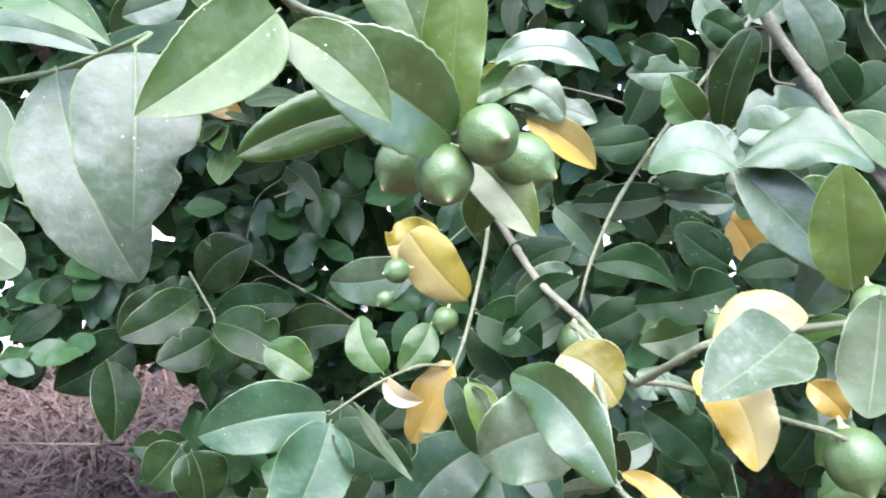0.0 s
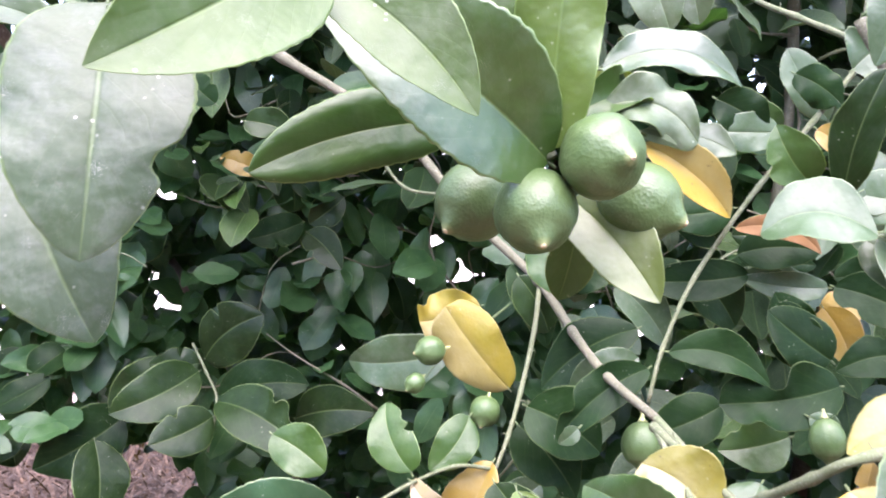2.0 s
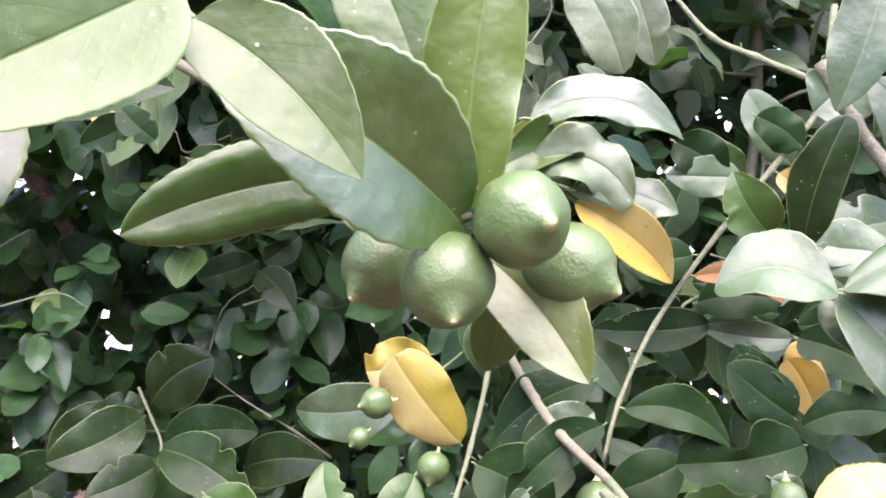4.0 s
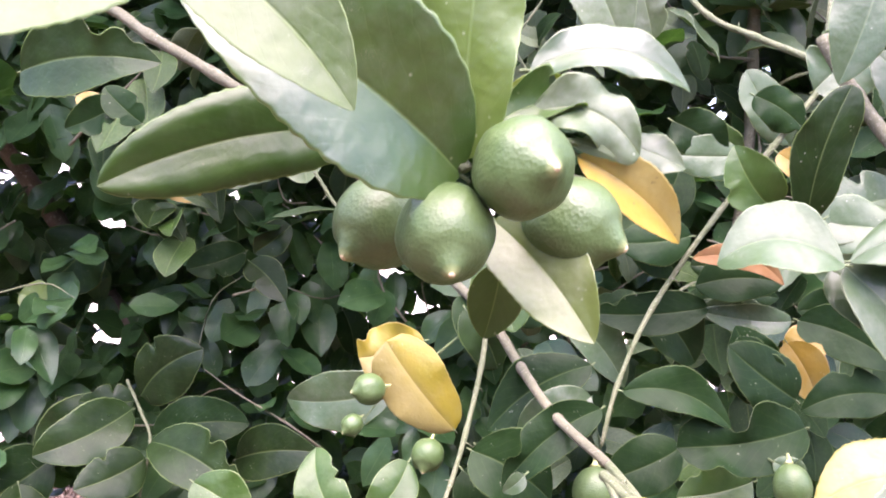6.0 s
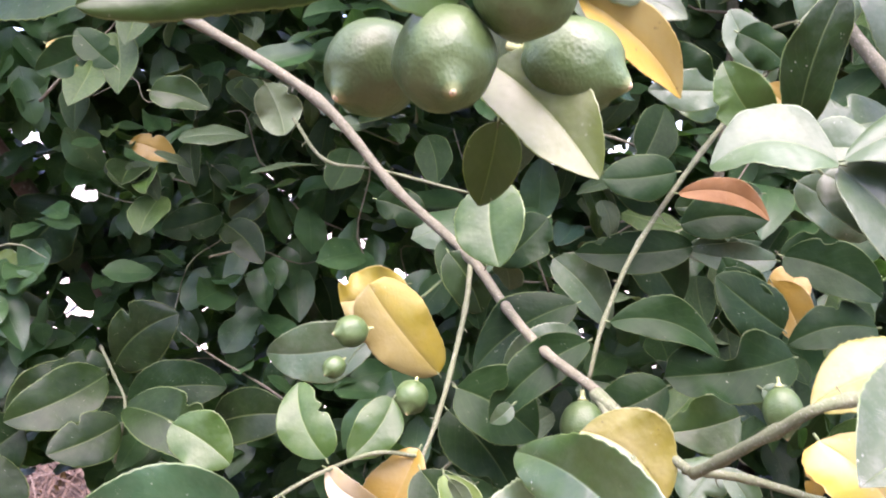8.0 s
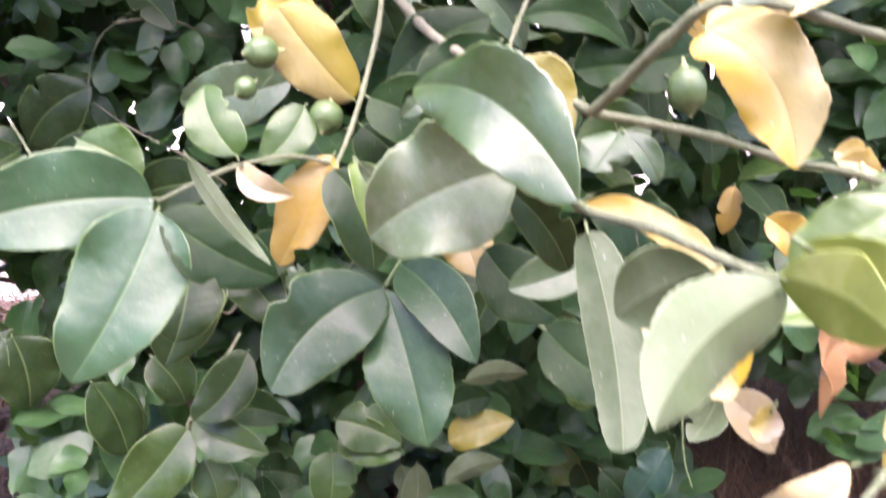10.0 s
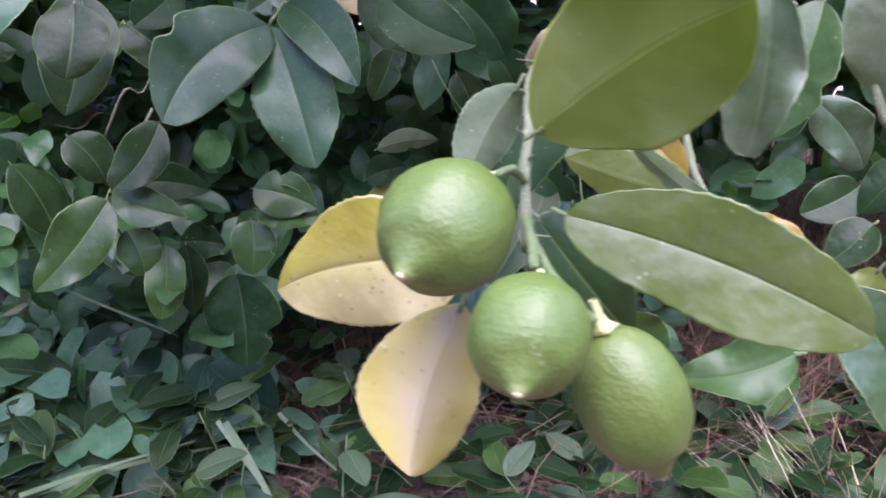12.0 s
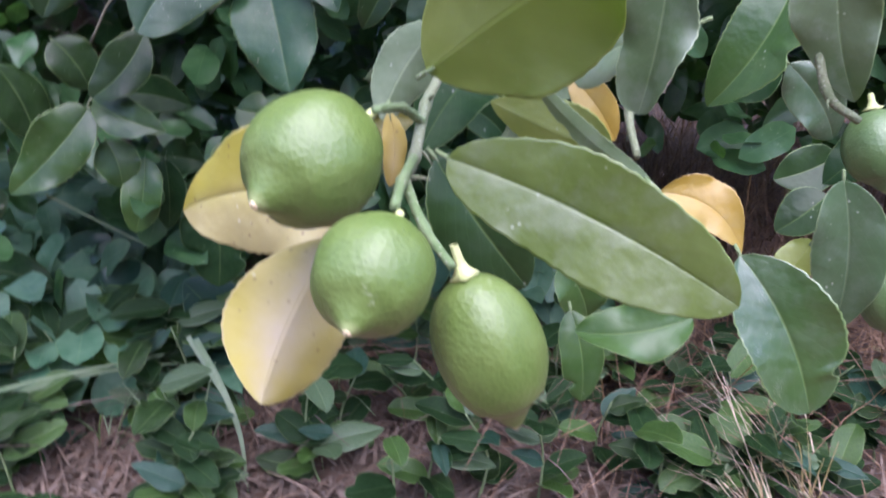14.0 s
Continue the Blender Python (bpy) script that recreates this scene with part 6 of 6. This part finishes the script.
leaf(TREE, "pale", (0.322, 0.560, 1.001), (0.265, 0.560, 1.046), (0.093, 0.989, 0.115), 0.010, 0.03, -0.05, 10)
leaf(TREE, "olive", (0.315, 0.600, 1.003), (0.262, 0.640, 1.017), (0.603, 0.798, -0.007), 0.033, 0.05, -0.05, 8)
leaf(TREE, "dusty", (0.232, 0.620, 1.060), (0.204, 0.610, 1.015), (0.031, 0.971, -0.237), 0.029, 0.05, 0.06, 8)
leaf(TREE, "dark", (0.271, 0.780, 0.980), (0.298, 0.780, 0.960), (0.192, -0.946, 0.262), 0.030, 0.05, 0.05, 11)
leaf(TREE, "sheen", (0.371, 0.560, 0.965), (0.405, 0.530, 0.896), (-0.091, -0.983, 0.159), 0.046, 0.05, 0.06, 14, bites=((0.8, -1, 0.3, 0.03),))
leaf(TREE, "green", (0.348, 0.550, 0.938), (0.295, 0.560, 0.926), (-0.290, -0.633, 0.717), 0.031, 0.08, 0.10, 15, bites=(), wave=0.3)
leaf(TREE, "orange", (0.391, 0.720, 0.939), (0.445, 0.700, 0.905), (0.032, -0.838, 0.544), 0.036, 0.05, 0.16, 13, bites=(), wave=0.2)
leaf(TREE, "dusty", (0.453, 0.620, 0.982), (0.467, 0.620, 0.888), (-0.281, -0.959, -0.040), 0.041, 0.05, 0.05, 13)
leaf(TREE, "orange", (0.308, 0.660, 1.026), (0.337, 0.660, 0.991), (0.167, -0.976, 0.140), 0.021, 0.05, 0.05, 13)
leaf(TREE, "pale", (0.445, 0.660, 1.121), (0.474, 0.660, 1.015), (-0.601, -0.782, -0.165), 0.046, 0.05, -0.05, 10)
leaf(TREE, "green", (0.554, 0.900, 1.068), (0.495, 0.900, 0.951), (-0.662, -0.671, 0.333), 0.063, 0.05, 0.10, 11)
leaf(TREE, "dark", (0.602, 1.000, 0.969), (0.558, 1.000, 0.933), (-0.455, -0.694, 0.558), 0.049, 0.05, 0.05, 11)
leaf(TREE, "dusty", (0.614, 1.000, 0.968), (0.675, 1.000, 0.895), (-0.039, -0.999, -0.033), 0.055, 0.05, 0.05, 11)
leaf(TREE, "deep", (0.589, 0.850, 0.890), (0.550, 0.850, 0.858), (-0.516, -0.584, 0.627), 0.040, 0.05, 0.05, 11)
leaf(TREE, "deep", (0.808, 1.200, 0.815), (0.731, 1.200, 0.784), (-0.289, -0.869, 0.401), 0.059, 0.05, 0.05, 11)
leaf(TREE, "dark", (0.718, 1.000, 0.898), (0.675, 1.000, 0.848), (-0.575, -0.646, 0.501), 0.047, 0.05, 0.05, 11)
leaf(TREE, "green", (0.329, 0.680, 0.875), (0.336, 0.660, 0.821), (-0.055, -0.940, 0.338), 0.028, 0.05, 0.05, 11)
leaf(TREE, "green", (0.356, 0.800, 0.853), (0.380, 0.800, 0.807), (0.137, -0.988, 0.071), 0.041, 0.05, 0.05, 11)
leaf(TREE, "olive", (0.493, 0.700, 0.913), (0.472, 0.700, 0.883), (0.329, 0.916, -0.227), 0.027, 0.05, -0.05, 8)
leaf(TREE, "dark", (0.204, 1.000, 1.083), (0.274, 0.950, 1.041), (-0.189, -0.771, 0.609), 0.058, 0.05, -0.10, 11)
leaf(TREE, "dark", (0.289, 1.100, 1.068), (0.333, 1.100, 1.010), (0.131, -0.986, 0.101), 0.064, 0.05, 0.05, 11)
leaf(TREE, "yellow", (0.285, 0.740, 1.057), (0.326, 0.760, 0.999), (0.168, -0.962, -0.215), 0.026, 0.06, 0.08, 13)
leaf(TREE, "yellow", (0.207, 0.600, 1.021), (0.208, 0.600, 0.985), (0.176, -0.984, 0.004), 0.012, 0.05, 0.05, 13)
leaf(TREE, "olive", (0.205, 0.620, 1.209), (0.215, 0.560, 1.201), (0.979, 0.174, -0.107), 0.031, 0.05, -0.05, 10)
leaf(TREE, "fresh", (0.230, 0.660, 1.204), (0.265, 0.640, 1.233), (-0.688, -0.589, 0.425), 0.033, 0.05, -0.05, 13)
leaf(TREE, "cream", (0.338, 0.950, 1.040), (0.382, 0.950, 0.991), (0.174, -0.972, 0.155), 0.038, 0.06, 0.06, 17)
leaf(TREE, "yellow", (0.558, 1.200, 1.201), (0.609, 1.200, 1.187), (0.061, -0.975, 0.214), 0.030, 0.06, 0.06, 17)
leaf(TREE, "pale", (0.085, 0.735, 1.552), (0.106, 0.735, 1.545), (0.031, 0.995, 0.092), 0.007, 0.02, -0.03, 8)
lemon(TREE, (0.025, 0.695, 1.506), (0.109, -0.776, -0.621), 0.0219, 1.12, "lemon_green")
lemon(TREE, (0.057, 0.685, 1.535), (0.421, -0.906, -0.041), 0.0220, 1.08, "lemon_green")
lemon(TREE, (-0.006, 0.745, 1.510), (-0.563, -0.575, -0.593), 0.0227, 1.15, "lemon_green")
lemon(TREE, (0.086, 0.735, 1.512), (0.783, -0.517, -0.346), 0.0234, 1.15, "lemon_green")
lemon(TREE, (0.173, 0.475, 1.038), (-0.632, -0.716, -0.296), 0.0228, 1.10, "lemon_bright")
lemon(TREE, (0.191, 0.435, 1.015), (-0.353, -0.852, -0.386), 0.0187, 1.10, "lemon_bright")
lemon(TREE, (0.232, 0.455, 0.978), (0.344, -0.124, -0.931), 0.0188, 1.52, "lemon_bright")
lemon(TREE, (-0.049, 1.384, 1.312), (-0.863, -0.493, -0.111), 0.0186, 1.15, "lemon_green")
lemon(TREE, (-0.067, 1.371, 1.271), (-0.613, -0.624, -0.484), 0.0130, 1.15, "lemon_green")
lemon(TREE, (0.024, 1.370, 1.238), (-0.220, -0.650, -0.728), 0.0202, 1.05, "lemon_green")
lemon(TREE, (0.204, 1.260, 1.232), (-0.037, -0.363, -0.931), 0.0237, 1.20, "lemon_green")
lemon(TREE, (0.461, 0.950, 1.181), (0.141, -0.680, -0.719), 0.0325, 1.15, "lemon_green")
lemon(TREE, (0.417, 0.840, 1.370), (0.011, -0.630, -0.776), 0.0217, 1.15, "lemon_green")
lemon(TREE, (0.371, 1.150, 1.274), (0.070, -0.303, -0.950), 0.0183, 1.30, "lemon_green")
lemon(TREE, (0.510, 0.680, 0.982), (0.156, -0.424, -0.892), 0.0226, 1.10, "lemon_green")
lemon(TREE, (0.520, 0.640, 0.902), (0.082, -0.391, -0.917), 0.0244, 1.10, "lemon_green")
lemon(TREE, (0.124, 1.460, 1.491), (-0.116, -0.462, -0.879), 0.0168, 1.10, "lemon_green")

# ---- grass and weeds on the ground ----
random.seed(21)
for k, (x, y) in enumerate(((-0.25, 1.75), (-0.05, 1.6), (-0.45, 1.95), (0.15, 1.9), (-0.6, 1.7), (0.95, 1.55), (1.05, 1.8), (0.5, 2.0), (-0.15, 2.2), (-0.9, 2.3))):
    grass_tuft(x, y, 9, 0.34, 40 + k)


def long_blade(owner, width, *points):
    """A single long arching grass blade through points."""
    v, uv, f = [], [], []
    _, _, path = tube(points, 0.001, 0.001, 3, 8, 0)
    for i, p in enumerate(path):
        d = (path[min(i + 1, len(path) - 1)] - path[max(i - 1, 0)]).normalized()
        e = d.cross(Vector((0.1, -1, 0.3))).normalized() * width * 0.5 * (1 - 0.85 * (i / (len(path) - 1)) ** 2)
        v += [p - e, p + e]
        uv += [(0.15, i / len(path)), (0.85, i / len(path))]
        if i:
            f.append((2 * i - 2, 2 * i - 1, 2 * i + 1, 2 * i))
    child("blade", mesh_of("blade", v, f, [GRASS], None, uv), owner)


LONG = root("grass_clump", (-0.05, 1.75, 0.0), "long arching pale green grass blades in the weeds", "grass")
long_blade(LONG, 0.014, (-0.071, 1.750, 0.272), (-0.025, 1.720, 0.189), (0.014, 1.660, 0.113), (0.031, 1.600, 0.014))
long_blade(LONG, 0.011, (-0.420, 1.700, 0.183), (-0.312, 1.750, 0.192), (-0.197, 1.800, 0.184), (-0.084, 1.850, 0.165))
long_blade(LONG, 0.010, (-0.091, 1.800, 0.250), (-0.042, 1.750, 0.185), (0.007, 1.700, 0.122))
long_blade(LONG, 0.008, (0.021, 1.900, 0.199), (0.075, 1.850, 0.147), (0.149, 1.800, 0.087))
long_blade(LONG, 0.009, (-0.422, 1.650, 0.225), (-0.307, 1.700, 0.229), (-0.130, 1.750, 0.240))
long_blade(LONG, 0.005, (-0.088, 1.600, 0.020), (-0.086, 1.700, 0.102), (-0.083, 1.780, 0.141))
long_blade(LONG, 0.006, (-0.384, 2.000, 0.474), (-0.283, 2.000, 0.413), (-0.168, 1.950, 0.372))


def dry_grass(x, y, seed):
    rnd = random.Random(seed)
    base = root("dry_grass", (x, y, 0.0), "fan of dry straw-coloured grass awns", "grass")
    for _ in range(24):
        v = ribbons([((x + rnd.uniform(-.02, .02), y + rnd.uniform(-.02, .02), rnd.uniform(0.0, 0.05)), rnd.uniform(1.6, 4.2), rnd.uniform(0.25, 0.42),
                      rnd.uniform(0.002, 0.004), rnd.uniform(0.6, 1.2), rnd.uniform(0.05, 0.3))], PALE_STRAW, "awn")
        child("awn", v, base)


dry_grass(0.98, 1.42, 5)
dry_grass(1.10, 1.50, 6)


def fallen_leaf(x, y, seed):
    rnd = random.Random(seed)
    a = rnd.uniform(0, 6.28)
    tone = rnd.choice(("brown", "brown", "orange", "cream"))
    vv, ff, ix, uv = blade(0.09, 0.045, rnd.uniform(0.05, 0.2), 0.05, 14, seed, 12)
    ob = new("fallen_leaf", mesh_of("fallen_leaf", vv, ff, [*TOPS[tone], PETIOLE], ix, uv))
    b = Vector((x, y, ground_height(x, y) + 0.02))
    ob.matrix_basis = frame_of(b, b + Vector((math.cos(a), math.sin(a), 0.1)), (rnd.uniform(-.3, .3), rnd.uniform(-.4, .1), 1))
    tagged(ob, "dry fallen leaf lying on the straw", "leaf", "fallen leaves")


fr = random.Random(8)
for k in range(40):
    fallen_leaf(fr.uniform(-1.6, 2.0), fr.uniform(1.6, 3.9), 600 + k)


def bare(x, y):
    """Straw patches where hardly anything grows."""
    return ((x - 0.17) / 0.26) ** 2 + ((y - 2.4) / 0.45) ** 2 < 1 or (x < -0.72 and y > 2.3) or ((x - 0.32) / 0.34) ** 2 + ((y - 1.75) / 0.28) ** 2 < 1


def weed(x, y, seed):
    rnd = random.Random(seed)
    if bare(x, y) and seed % 4:
        return
    z = ground_height(x, y)
    base = root("weed", (x, y, z), "low broad-leaved green weed in the dry straw", "weed", "weeds under the trees")
    h = rnd.uniform(0.10, 0.28)
    v, f, path = tube(((x, y, z - 0.01), (x + rnd.uniform(-.03, .03), y, z + h * 0.5), (x + rnd.uniform(-.05, .05), y - 0.02, z + h)), 0.003, 0.0015, 6, 4, 0.05, seed)
    child("stem", mesh_of("stem", v, f, [PETIOLE]), base)
    for k in range(rnd.randint(6, 10)):
        a = path[rnd.randint(2, len(path) - 1)]
        ang = rnd.uniform(0, 6.28)
        ax = Vector((math.cos(ang), math.sin(ang), rnd.uniform(-0.2, 0.5))).normalized()
        ln = rnd.uniform(0.07, 0.13)
        ob = child("leaf", shared[(k * 3 + seed) % 8], base)
        ob.matrix_basis = frame_of(a, a + ax * ln, (rnd.uniform(-.3, .3), -0.4, 1)) @ Matrix.Diagonal((ln * 0.9, ln, ln, 1))
        ob.matrix_parent_inverse = base.matrix_world.inverted()


def ground_cover():
    """Low creeping leaves that hide most of the soil under the hedge."""
    rnd = random.Random(31)
    rows = []
    for _ in range(680):
        x, y = rnd.uniform(-1.0, 0.95), rnd.uniform(1.85, 3.3)
        if rnd.random() < 0.35 + 0.5 * (x > 0.15) and y < 2.1 or bare(x, y):
            continue
        c = Vector((x, y, ground_height(x, y) + rnd.uniform(0.04, 0.30)))
        for b, t_, n_, w in spray(rnd, c, rnd.randint(3, 5), 0.145):
            if min(b.z, t_.z) > 0.02:
                rows.append((b, t_, n_ + Vector((rnd.uniform(-0.5, 0.5), 0, 0.3)), w))
    for _ in range(240):
        c = Vector((rnd.uniform(-0.9, 1.2), rnd.uniform(3.5, 4.6), rnd.uniform(0.1, 0.62)))
        rows += spray(rnd, c, 5, 0.15)
    tagged(new("ground_cover", joined(rows, WEED_LEAF, "ground_cover")), "low dark green weeds covering the soil under the hedge", "weeds", kind="stuff")


ground_cover()
wr = random.Random(77)
for k in range(34):
    weed(wr.uniform(-0.55, 0.35), wr.uniform(1.45, 1.95), 700 + k)
for k in range(32):
    weed(wr.uniform(0.35, 1.1), wr.uniform(1.5, 2.0), 800 + k)
for k in range(46):
    weed(wr.uniform(-0.8, 0.0), wr.uniform(1.85, 2.7), 300 + k)
for k in range(26):
    weed(wr.uniform(-0.1, 0.75), wr.uniform(1.5, 2.5), 500 + k)
for k in range(12):
    weed(wr.uniform(0.7, 1.4), wr.uniform(1.5, 2.4), 400 + k)
